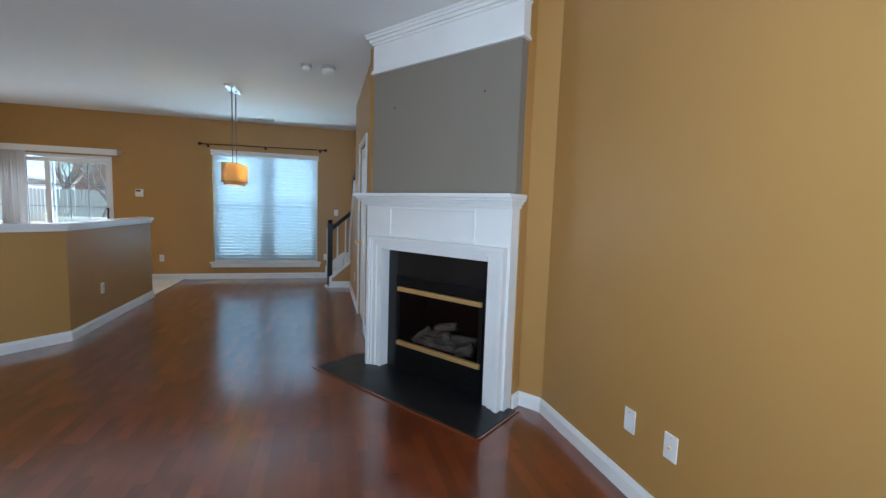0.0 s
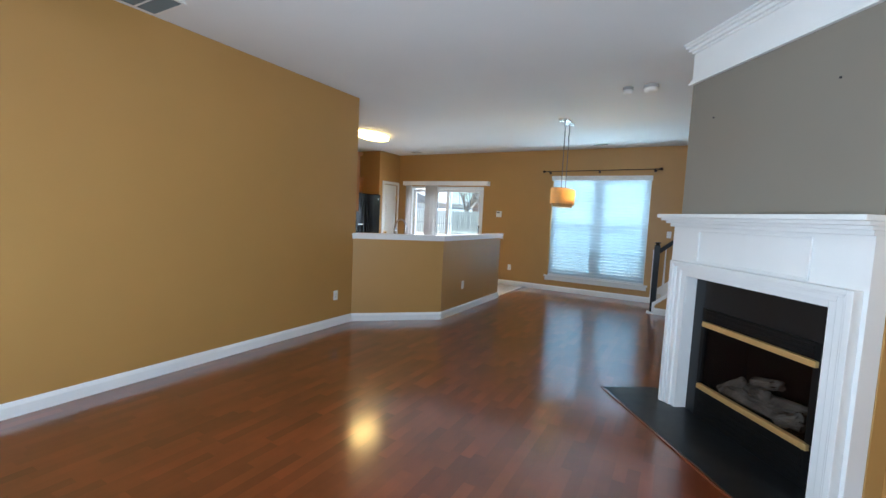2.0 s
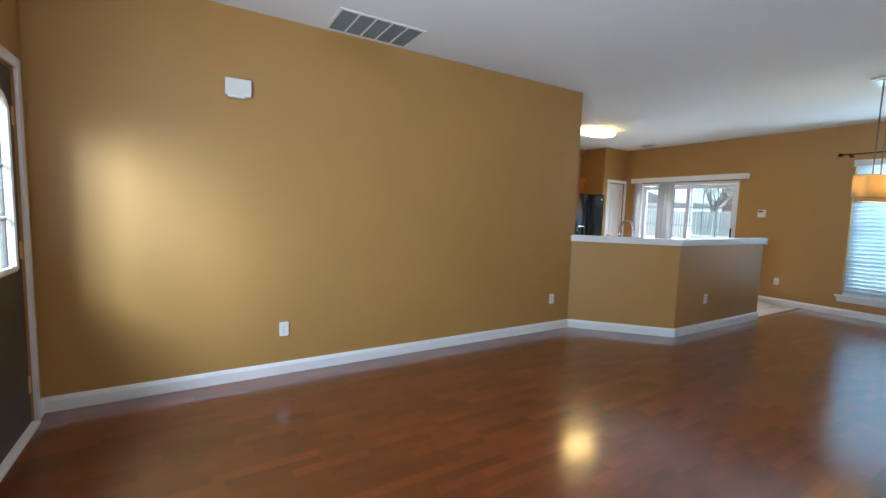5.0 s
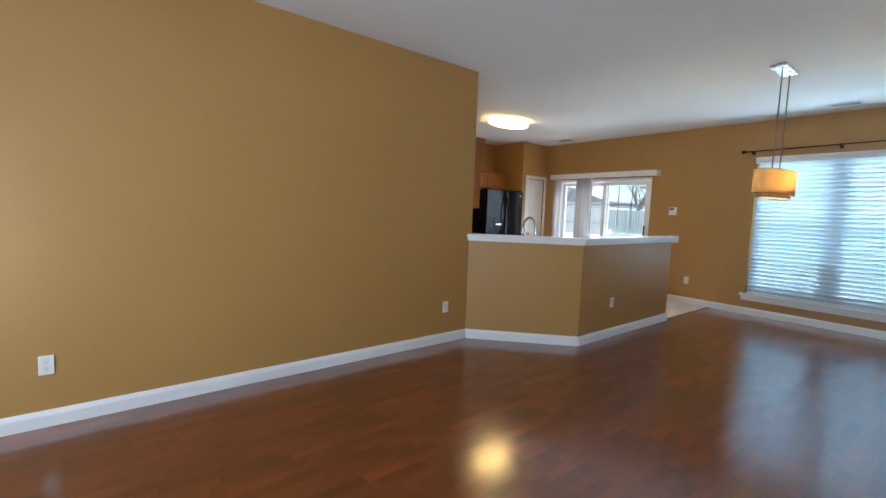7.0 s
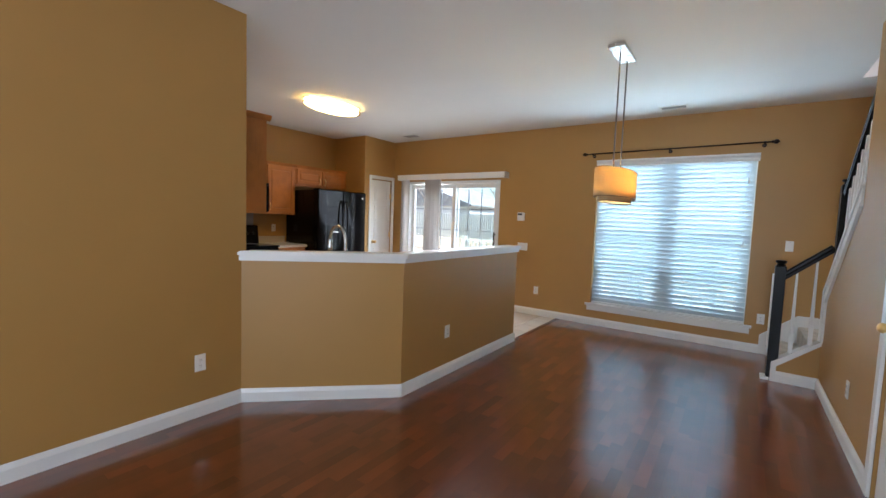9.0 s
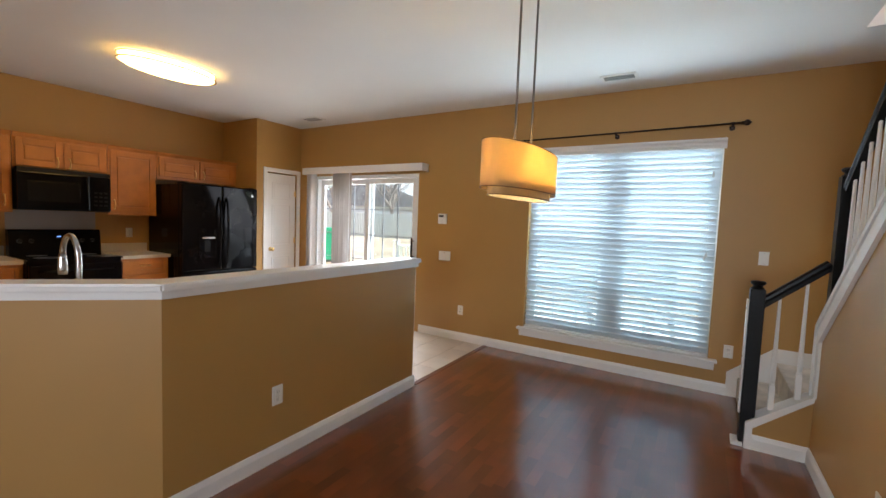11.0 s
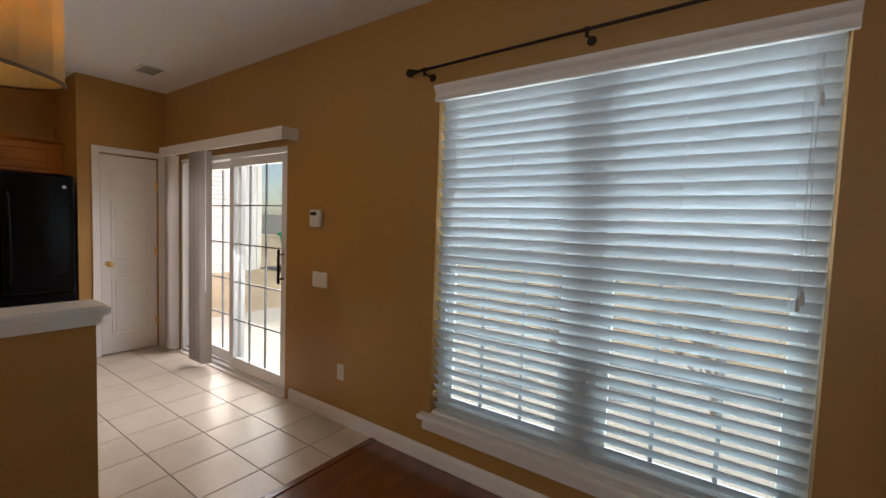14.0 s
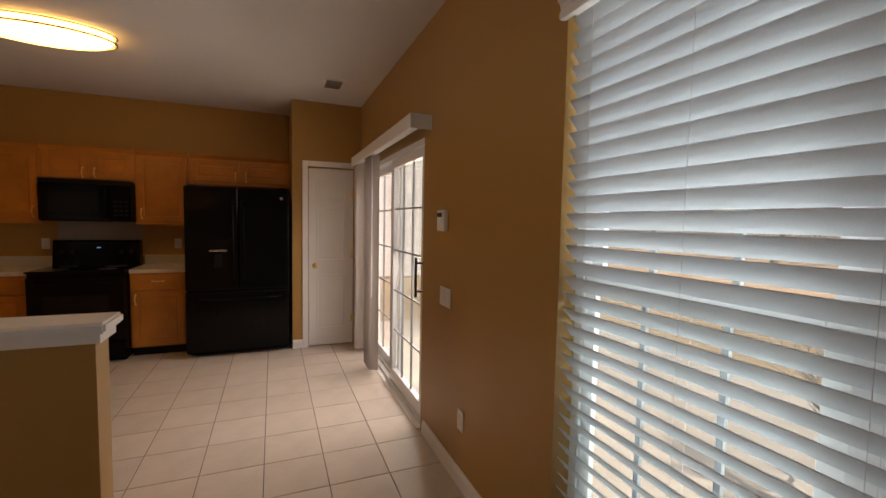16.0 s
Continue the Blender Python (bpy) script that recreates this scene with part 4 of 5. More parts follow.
base_cabinet(5.735, 6.232, "honey oak base cabinet with a drawer and a door")
base_cabinet(4.42, 4.955, "honey oak base cabinet with a drawer and a door")
bm = prism(B(), [(-6.18, 3.80), (-3.05, 3.80), (-2.289, 4.63), (-2.289, 6.25), (-2.92, 6.25), (-2.92, 5.06), (-3.54, 4.40), (-5.62, 4.40), (-5.62, 4.42), (-6.18, 4.42)], "z", 0, 0.868)
ob = thing("sink_cabinet", (-3.0, 4.3, 0), "honey oak sink cabinets behind the half wall", "cabinet")
part("body", bm, OAK, ob)


def worktops():
    ob = thing("worktop", (-2.6, 4.8, 0.87), "cream laminate worktop running behind the half wall", "worktop")
    bm = prism(B(), [(-6.178, 3.802), (-3.05, 3.802), (-2.291, 4.632), (-2.291, 6.27), (-2.945, 6.27), (-2.945, 5.06), (-3.55, 4.43), (-5.575, 4.43), (-5.575, 4.955), (-6.178, 4.955)], "z", 0.87, 0.908)
    part("top", bm, COUNTER, ob)
    part("backsplash", box(B(), -6.178, -6.16, 3.81, 4.955, 0.908, 1.01, 0.004), COUNTER, ob)
    ob = thing("worktop", (-5.85, 5.98, 0.87), "short cream laminate worktop beside the range", "worktop")
    part("top", box(B(), -6.178, -5.575, 5.735, 6.25, 0.87, 0.908, 0.006), COUNTER, ob)
    part("backsplash", box(B(), -6.178, -6.16, 5.735, 6.25, 0.908, 1.01, 0.004), COUNTER, ob)


worktops()


def faucet():
    ob = thing("faucet", (-2.69, 4.45, 0.908), "tall brushed nickel gooseneck kitchen faucet", "faucet")
    b, tip = Vector((-2.69, 4.45, 0.908)), Vector((-2.86, 4.44, 0))
    bm = lathe(B(), [(0.03, 0), (0.03, 0.012), (0.022, 0.02), (0.022, 0.07), (0.015, 0.085)], b)
    part("base", bm, STEEL, ob, smooth=True)
    h = Vector((tip.x - b.x, tip.y - b.y, 0))
    pts = [b + Vector((0, 0, 0.07 + 0.04 * k)) for k in range(6)]
    top = pts[-1]
    pts += [top + h * (0.5 - 0.5 * math.cos(math.pi * k / 10)) + Vector((0, 0, 0.115 * math.sin(math.pi * k / 10))) for k in range(1, 11)]
    part("spout", tube(B(), pts, 0.0125, 12), STEEL, ob, smooth=True)
    e = pts[-1]
    part("spray_head", lathe(B(), [(0.014, 0.02), (0.017, 0.0), (0.021, -0.06), (0.019, -0.085)], e, 16), STEEL, ob, smooth=True)
    bm = cyl(B(), b + Vector((0, 0, 0.05)), b + Vector((0.03, 0.05, 0.06)), 0.009)
    cyl(bm, b + Vector((0.03, 0.05, 0.06)), b + Vector((0.05, 0.06, 0.15)), 0.007, 0.005)
    part("lever", bm, STEEL, ob)


faucet()


def refrigerator():
    y0, y1, zt = 6.262, 7.245, 1.752
    ob = thing("refrigerator", (-5.75, 6.74, 0), "glossy black french door refrigerator with a water dispenser", "refrigerator")
    part("body", box(B(), -6.14, -5.420, y0, y1, 0.03, zt, 0.006), BLACK, ob)
    part("plinth", box(B(), -6.1, -5.50, y0 + 0.02, y1 - 0.02, 0, 0.035), BLACK_MATTE, ob)
    m = (y0 + y1) / 2
    for a, b in ((y0, m - 0.003), (m + 0.003, y1)):
        d = part("door", box(B(), -5.415, -5.340, a, b, 0.70, zt + 0.012, 0.016), BLACK, ob)
        yy = b - 0.045 if b < m else a + 0.045
        pts = [Vector((-5.340 + 0.055 * math.sin(math.pi * k / 14) ** 0.45, yy, 0.76 + 0.86 * k / 14)) for k in range(15)]
        part("handle", tube(B(), pts, 0.013, 10), BLACK, d, "long curved black handle", True)
    part("drawer", box(B(), -5.415, -5.340, y0, y1, 0.06, 0.69, 0.016), BLACK, ob)
    pts = [Vector((-5.340 + 0.05 * math.sin(math.pi * k / 14) ** 0.45, y0 + 0.08 + (y1 - y0 - 0.16) * k / 14, 0.615)) for k in range(15)]
    part("handle", tube(B(), pts, 0.013, 10), BLACK, ob, "long curved black handle", True)
    # dispenser
    bm = B()
    a, b, z0, z1 = y0 + 0.19, y0 + 0.41, 0.86, 1.22
    for q in ((a, a + 0.02, z0, z1), (b - 0.02, b, z0, z1), (a + 0.02, b - 0.02, z1 - 0.1, z1), (a + 0.02, b - 0.02, z0, z0 + 0.025)):
        box(bm, -5.342, -5.330, q[0], q[1], q[2], q[3], 0.003)
    disp = part("dispenser", bm, BLACK, ob, "black water and ice dispenser")
    part("spigot", box(B(), -5.341, -5.305, a + 0.03, b - 0.03, z1 - 0.118, z1 - 0.098, 0.005), CHROME, disp, "silver spigot")
    part("paddle", box(B(), -5.339, -5.333, a + 0.075, b - 0.075, z0 + 0.08, z0 + 0.22, 0.003), BLACK_MATTE, disp, "black dispenser paddle")
    bm = cyl(B(), (-5.341, y1 - 0.075, 1.665), (-5.336, y1 - 0.075, 1.665), 0.016, seg=20)
    part("badge", bm, CHROME, ob, "round silver badge")
    for y in (y0 + 0.06, y1 - 0.06):
        part("hinge_cover", box(B(), -5.50, -5.37, y - 0.035, y + 0.035, zt, zt + 0.022, 0.006), BLACK_MATTE, ob)


refrigerator()


def stove():
    y0, y1 = 4.962, 5.722
    ob = thing("range", (-5.8, 5.34, 0), "black electric range with a glass cooktop and oven window", "range")
    part("body", box(B(), -6.14, -5.53, y0, y1, 0.02, 0.895, 0.004), BLACK, ob)
    part("cooktop", box(B(), -6.10, -5.49, y0 - 0.003, y1 + 0.003, 0.896, 0.916, 0.006), BLACK, ob, "black glass cooktop")
    for x, y, r in ((-5.65, 5.14, 0.10), (-5.65, 5.54, 0.08), (-5.92, 5.14, 0.08), (-5.92, 5.54, 0.10)):
        bm = lathe(B(), [(r, 0.0), (r, 0.001), (r - 0.004, 0.0012)], (x, y, 0.916), 28)
        part("burner_ring", bm, DARK_PLASTIC, ob)
    bm = prism(B(), [(-6.14, 0.916), (-6.03, 0.916), (-6.06, 1.165), (-6.075, 1.18), (-6.14, 1.18)], "y", y0, y1)
    guard = part("backguard", bm, BLACK, ob, "black sloping control panel")
    for y in (5.04, 5.13, 5.55, 5.64):
        bm = cyl(B(), (-6.045, y, 1.06), (-6.015, y, 1.065), 0.022, 0.019, 18)
        part("knob", bm, BLACK_MATTE, guard)
    part("clock", box(B(), -6.049, -6.042, 5.335, 5.37, 1.10, 1.109), DISPLAY, guard, "small blue clock digits")
    door = part("oven_door", box(B(), -5.53, -5.485, y0 + 0.006, y1 - 0.006, 0.22, 0.86, 0.01), BLACK, ob)
    part("oven_window", box(B(), -5.486, -5.482, y0 + 0.13, y1 - 0.13, 0.38, 0.68, 0.001), OVEN_GLASS, door, "dark oven window")
    pts = [(-5.485, y0 + 0.08, 0.79), (-5.44, y0 + 0.085, 0.80), (-5.435, y0 + 0.12, 0.80), (-5.435, y1 - 0.12, 0.80), (-5.44, y1 - 0.085, 0.80), (-5.485, y1 - 0.08, 0.79)]
    part("handle", tube(B(), pts, 0.012, 10), BLACK, door, "black bar handle", True)
    part("drawer", box(B(), -5.53, -5.487, y0 + 0.006, y1 - 0.006, 0.05, 0.21, 0.008), BLACK, ob)
    part("plinth", box(B(), -6.1, -5.56, y0 + 0.02, y1 - 0.02, 0, 0.03), BLACK_MATTE, ob)
    setting("trim_range_splash", box(B(), KX, KX + 0.004, 4.97, 5.72, 1.18, 1.38), SPLASH, "pale grey splash panel behind the range", "trim")


stove()


def microwave():
    y0, y1, z0, z1 = 4.972, 5.724, 1.385, 1.805
    ob = thing("microwave", (-5.98, 5.35, z0), "black over-range microwave oven under a cabinet", "microwave")
    part("body", box(B(), KX, -5.80, y0, y1, z0, z1, 0.004), BLACK_MATTE, ob)
    d = part("door", box(B(), -5.80, -5.765, y0, y1 - 0.19, z0 + 0.01, z1 - 0.045, 0.008), BLACK, ob)
    part("window", box(B(), -5.766, -5.762, y0 + 0.07, y1 - 0.27, z0 + 0.09, z1 - 0.13, 0.001), OVEN_GLASS, d, "dark microwave window")
    part("handle", tube(B(), [(-5.765, y1 - 0.215, z0 + 0.04), (-5.735, y1 - 0.215, z0 + 0.06), (-5.735, y1 - 0.215, z1 - 0.10), (-5.765, y1 - 0.215, z1 - 0.08)], 0.010, 10), BLACK, d, smooth=True)
    c = part("control_panel", box(B(), -5.80, -5.768, y1 - 0.187, y1, z0 + 0.01, z1 - 0.045, 0.006), BLACK, ob)
    for i in range(4):
        for j in range(3):
            y, z = y1 - 0.15 + 0.045 * j, z0 + 0.06 + 0.045 * i
            part("button", box(B(), -5.769, -5.7665, y, y + 0.03, z, z + 0.02), BLACK_MATTE, c)
    part("vent", box(B(), -5.80, -5.772, y0, y1, z1 - 0.042, z1, 0.004), BLACK_MATTE, ob)


microwave()


# ---- lights that the place has ----
def pendant():
    cx, cy = -0.965, 5.775
    a, b = 0.425, 0.132
    ob = thing("pendant_lamp", (cx, cy, 1.565), "oval linen double drum pendant lamp, lit amber", "lamp")
    bm = box(B(), cx - 0.062, cx + 0.062, cy - 0.265, cy + 0.125, H - 0.028, H - 0.002, 0.004)
    part("canopy", bm, CHROME, ob, "rectangular polished nickel canopy")
    for y in (cy - 0.13, cy + 0.105):
        part("rod", cyl(B(), (cx, y, 1.70), (cx, y, H - 0.02), 0.006, seg=10), DARK_NICKEL, ob, "slim dark nickel rod", smooth=True)

    def drum(name, sa, sb, z0, z1, label, cloth=SHADE):
        bm, n = B(), 64
        rings = []
        for r, z in ((1, z0), (1, z1), (0.985, z1), (0.985, z0)):
            rings.append([bm.verts.new((cx + sb * r * math.cos(2 * math.pi * k / n), cy + sa * r * math.sin(2 * math.pi * k / n), z)) for k in range(n)])
        for q in range(4):
            lo, hi = rings[q], rings[(q + 1) % 4]
            for k in range(n):
                bm.faces.new((lo[k], lo[(k + 1) % n], hi[(k + 1) % n], hi[k]))
        bmesh.ops.recalc_face_normals(bm, faces=bm.faces)
        return part(name, bm, cloth, ob, label, False)

    def band(sa, sb, z):
        n = 64
        pts = [Vector((cx + sb * math.cos(2 * math.pi * k / n), cy + sa * math.sin(2 * math.pi * k / n), z)) for k in range(n + 1)]
        bm = B()
        for p, q in zip(pts, pts[1:]):
            cyl(bm, p, q, 0.0022, seg=6)
        part("shade_rim", bm, RIM, ob, "thin brown rim")

    drum("outer_shade", a, b, 1.60, 1.813, "amber glowing linen outer shade")
    drum("inner_shade", a * 0.86, b * 0.78, 1.567, 1.65, "dim amber linen inner shade", SHADE_LOW)
    for z in (1.60, 1.813):
        band(a, b, z)
    band(a * 0.86, b * 0.78, 1.567)
    bm = lathe(B(), [(0.98, 0.0), (0.98, 0.004)], (cx, cy, 1.569), 48, b * 0.77, a * 0.85)
    part("diffuser", bm, translucent("frosted_diffuser", (0.85, 0.80, 0.72), 0.6, 0.5), ob, "frosted bottom diffuser")
    part("socket_bar", box(B(), cx - 0.01, cx + 0.01, cy - 0.20, cy + 0.20, 1.775, 1.785), CHROME, ob)
    for y in (cy - 0.16, cy, cy + 0.16):
        bm = lathe(B(), [(0.006, 0), (0.022, -0.02), (0.026, -0.045), (0.015, -0.07), (0.003, -0.078)], (cx, y, 1.775), 14)
        part("bulb", bm, BULB, ob, "glowing warm bulb", True)


pendant()


def kitchen_light():
    cx, cy = -4.30, 5.64
    ob = thing("ceiling_light", (cx, cy, H), "oval flush ceiling light with a nickel rim, lit", "lamp")
    part("pan", lathe(B(), [(0.88, 0.0), (0.88, -0.03), (0.86, -0.035)], (cx, cy, H - 0.002), 56, 0.209, 0.40), PLASTIC, ob)
    part("diffuser", lathe(B(), [(0.97, -0.014), (0.985, -0.03), (0.98, -0.055), (0.9, -0.078), (0.7, -0.092), (0.3, -0.10), (0.02, -0.102)], (cx, cy, H), 56, 0.206, 0.395), LAMP_GLOW, ob, "glowing warm white diffuser", True)
    n = 56
    for z, r in ((H - 0.012, 0.006), (H - 0.058, 0.0065)):
        pts = [Vector((cx + 0.212 * math.cos(2 * math.pi * k / n), cy + 0.405 * math.sin(2 * math.pi * k / n), z)) for k in range(n + 1)]
        bm = B()
        for p, q in zip(pts, pts[1:]):
            cyl(bm, p, q, r, seg=8)
        part("rim", bm, CHROME, ob, "thin nickel rim")


kitchen_light()


def vent(name, x0, x1, y0, y1, n, along, label, dark, slats=PLASTIC):
    ob = thing(name, ((x0 + x1) / 2, (y0 + y1) / 2, H - 0.01), label, "vent")
    f = 0.022
    bm = B()
    for a in ((x0, x0 + f, y0, y1), (x1 - f, x1, y0, y1), (x0 + f, x1 - f, y0, y0 + f), (x0 + f, x1 - f, y1 - f, y1)):
        box(bm, *a, H - 0.010, H - 0.0005, 0.002)
    part("frame", bm, PLASTIC, ob)
    # a black sheet paints the darkness of the duct
    part("backing", box(B(), x0 + f, x1 - f, y0 + f, y1 - f, H - 0.003, H - 0.0008), dark, ob, "black sheet in place of the unlit duct")
    for k in range(n):
        u = (k + 0.5) / n
        if along == "y":
            x = x0 + f + (x1 - x0 - 2 * f) * u
            bm = box(B(), -0.0012, 0.0012, y0 + f, y1 - f, -0.005, 0.005)
            bm.transform(Matrix.Translation((x, 0, H - 0.007)) @ Matrix.Rotation(radians(35), 4, "Y"))
        else:
            y = y0 + f + (y1 - y0 - 2 * f) * u
            bm = box(B(), x0 + f, x1 - f, -0.0012, 0.0012, -0.005, 0.005)
            bm.transform(Matrix.Translation((0, y, H - 0.007)) @ Matrix.Rotation(radians(35), 4, "X"))
        part("slat", bm, slats, ob)
    return ob


# slat greys below carry the shade inside the white grilles
v = vent("ceiling_return_vent", -2.955, -2.560, 0.835, 1.515, 24, "y", "large white return air grille in the ceiling", BLACK_MATTE, SHADED_GRILLE)
for k in range(1, 5):
    y = 0.857 + (1.493 - 0.857) * k / 5
    part("divider", box(B(), -2.933, -2.582, y - 0.007, y + 0.007, H - 0.012, H - 0.004), PLASTIC, v)
vent("ceiling_vent", -0.97, -0.68, 7.52, 7.67, 20, "y", "white supply air grille in the ceiling", BLACK_MATTE, SHADED_PALE)
vent("ceiling_vent", -4.84, -4.55, 7.53, 7.72, 14, "x", "white supply air grille in the ceiling", BLACK_MATTE, SHADED_PALE)

for x, r in ((-0.065, 0.05), (0.146, 0.07)):
    ob = thing("smoke_detector", (x, 4.46, H), "round white plastic smoke detector on the ceiling", "smoke detector", "detectors on the ceiling")
    # the white base is painted greyer for the shade on its side
    part("base", lathe(B(), [(r, 0), (r, -0.028), (r * 0.96, -0.030)], (x, 4.46, H), 28), SHADED_PALE, ob, smooth=False)
    part("cover", lathe(B(), [(r * 0.92, -0.026), (r * 0.9, -0.05), (r * 0.75, -0.062), (r * 0.3, -0.066), (0.004, -0.066)], (x, 4.46, H), 28), PLASTIC, ob, smooth=True)


# ---- plates on the walls ----
def plate(kind, at, m, label, gangs=1):
    """A cover plate; local x across, y out of the wall (-y), z up."""
    ob = thing({"outlet": "outlet", "switch": "light_switch", "blank": "blank_plate", "jack": "cable_jack"}[kind], (0, 0, 0), label, {"outlet": "outlet", "switch": "switch", "blank": "cover plate", "jack": "cable jack"}[kind])
    w = 0.035 + 0.023 * (gangs - 1)
    part("cover", box(B(), -w, w, -0.007, -0.0005, -0.057, 0.057, 0.003), PLASTIC, ob)
    if kind == "outlet":
        for z in (-0.02, 0.02):
            r = part("receptacle", box(B(), -0.017, 0.017, -0.0095, -0.006, z - 0.014, z + 0.014, 0.003), PLASTIC, ob)
            bm = B()
            for x in (-0.006, 0.006):
                box(bm, x - 0.001, x + 0.001, -0.0102, -0.0090, z - 0.003, z + 0.006)
            ball(bm, (0, -0.0095, z - 0.008), 0.0022, seg=8)
            part("slot", bm, DARK_PLASTIC, r)
    elif kind == "switch":
        for k in range(gangs):
            x = (k - (gangs - 1) / 2) * 0.046
            if gangs > 1:
                part("rocker", box(B(), x - 0.0165, x + 0.0165, -0.0095, -0.006, -0.033, 0.033, 0.0015), PLASTIC, ob)
            else:
                part("toggle", box(B(), x - 0.006, x + 0.006, -0.016, -0.006, -0.012, 0.010, 0.002), PLASTIC, ob)
    elif kind == "jack":
        part("connector", cyl(B(), (0, -0.006, 0), (0, -0.017, 0), 0.005, seg=10), BRASS, ob, "brass coax connector")
    bm = B()
    for z in ((-0.042, 0.042) if kind != "outlet" else (0,)):
        cyl(bm, (0, -0.006, z), (0, -0.0082, z), 0.003, seg=8)
    part("screw", bm, CHROME, ob)
    ob.matrix_world = Matrix.Translation(at) @ m
    return ob


NORTH, EAST, WEST = pose(0, 0, 0, 0, 0, 0), pose(0, 0, 0, 0, 0, -90), pose(0, 0, 0, 0, 0, 90)
plate("outlet", (LX, 0.53, 0.367), WEST, "white duplex outlet low on the ochre wall")
plate("outlet", (LX, 3.48, 0.367), WEST, "white duplex outlet low on the ochre wall")
plate("outlet", (PX, 5.185, 0.390), WEST, "white duplex outlet on the half wall")
plate("blank", (RX, 1.53, 0.367), EAST, "blank white cover plate low on the wall")
plate("jack", (RX, 1.282, 0.373), EAST, "white cable jack plate low on the wall")
plate("outlet", (SX, 5.92, 0.36), EAST, "white duplex outlet on the stair wall")
plate("outlet", (-2.53, NY, 0.37), NORTH, "white duplex outlet below the switches")
plate("outlet", (0.146, NY, 0.39), NORTH, "white duplex outlet beside the stairs")
plate("switch", (0.335, NY, 1.222), NORTH, "white single switch beside the window")
plate("switch", (-2.78, NY, 1.007), NORTH, "white triple switch plate beside the patio door", 3)
plate("outlet", (KX, 6.06, 1.14), WEST, "white duplex outlet above the worktop")
plate("outlet", (KX, 4.86, 1.14), WEST, "white duplex outlet above the worktop")

ob = thing("alarm_keypad", (-2.82, NY, 1.46), "white alarm keypad with a small dark display", "keypad")
part("body", box(B(), -2.88, -2.765, NY - 0.028, NY, 1.395, 1.52, 0.008), PLASTIC, ob)
part("display", box(B(), -2.868, -2.80, NY - 0.031, NY - 0.026, 1.478, 1.504, 0.002), DARK_PLASTIC, ob, "dark display")
bm = B()
for i in range(3):
    for j in range(4):
        box(bm, -2.862 + 0.022 * j, -2.847 + 0.022 * j, NY - 0.031, NY - 0.027, 1.41 + 0.02 * i, 1.422 + 0.02 * i, 0.001)
part("keys", bm, PLASTIC, ob)

ob = thing("door_chime", (LX, 0.20, 2.12), "white plastic door chime box high on the wall", "chime")
part("cover", box(B(), LX, LX + 0.05, 0.135, 0.305, 2.12, 2.24, 0.006), PLASTIC, ob)
part("grille", box(B(), LX + 0.006, LX + 0.046, 0.15, 0.265, 2.105, 2.121, 0.003), PLASTIC, ob)

setting("trim_floor_threshold", box(B(), PX - 0.03, PX + 0.015, 6.59, NY - 0.016, -0.002, 0.006, 0.002), WOOD, "reddish wood strip between wood floor and tiles", "trim")


# ---- outside ----
def rise(x, y):
    """The lawn climbs a little away from the house."""
    u = min(1.0, max(0.0, (math.hypot(x + 2.5, y - 3.5) - 8.0) / 4.5))
    return 0.29 * u * u * (3 - 2 * u)


def grid_sheet(name, x0, x1, y0, y1, z, nx, ny, rough, material, label, category):
    verts = [(x0 + (x1 - x0) * i / nx, y0 + (y1 - y0) * j / ny, z + rough * noise.noise((i * 0.7, j * 0.7, 1.3)) + rise(x0 + (x1 - x0) * i / nx, y0 + (y1 - y0) * j / ny)) for j in range(ny + 1) for i in range(nx + 1)]
    faces = [(j * (nx + 1) + i, j * (nx + 1) + i + 1, (j + 1) * (nx + 1) + i + 1, (j + 1) * (nx + 1) + i) for j in range(ny) for i in range(nx)]
    me = bpy.data.meshes.new(name)
    me.from_pydata(verts, [], faces)
    me.materials.append(material)
    return tagged(new(name, me), label, category, kind="structure")


grid_sheet("ground", -400, 400, -400, 400, -0.24, 400, 400, 0.02, GRASS, "dry straw-coloured winter lawn", "ground")
setting("patio", box(B(), -6.6, 1.9, NY + 0.17, 11.6, -0.26, -0.06, 0.01), CONCRETE, "pale concrete patio slab", "patio")


def siding_house(x0, x1, y0, y1, top, roof, label, wall=None):
    """A house with lapped boards on the walls that face the yard."""
    ob = thing("neighbour_house", ((x0 + x1) / 2, (y0 + y1) / 2, -0.24), label, "house")
    part("wall", box(B(), x0 + 0.03, x1 - 0.03, y0 + 0.03, y1 - 0.03, -0.24, top), wall or SIDING, ob)
    bm = B()
    z = 0.02
    while z < top - 0.05 and not wall:
        prism(bm, [(x1 - 0.03, z), (x1 + 0.002, z), (x1 - 0.022, z + 0.11), (x1 - 0.03, z + 0.11)], "y", y0, y1)
        prism(bm, [(y0 + 0.03, z), (y0 - 0.002, z), (y0 + 0.022, z + 0.11), (y0 + 0.03, z + 0.11)], "x", x0, x1)
        z += 0.11
    if not wall:
        tagged(part("siding_board", bm, SIDING, ob, "white lapped siding boards"), kind="stuff")
    part("foundation", box(B(), x0 + 0.02, x1 - 0.01, y0 + 0.01, y1, -0.24, 0.02), FOUNDATION, ob, "tan rendered foundation")
    m = (x0 + x1) / 2
    part("roof", prism(B(), [(x0 - 0.4, top), (x1 + 0.4, top), (x1 + 0.4, top + 0.15), (m, top + roof), (x0 - 0.4, top + 0.15)], "y", y0 - 0.4, y1 + 0.4), ROOF, ob)
    for x in (x1,):
        part("corner_trim", box(B(), x - 0.04, x + 0.02, y1 - 0.11, y1 + 0.02, 0.0, top), TRIM, ob)
    return ob


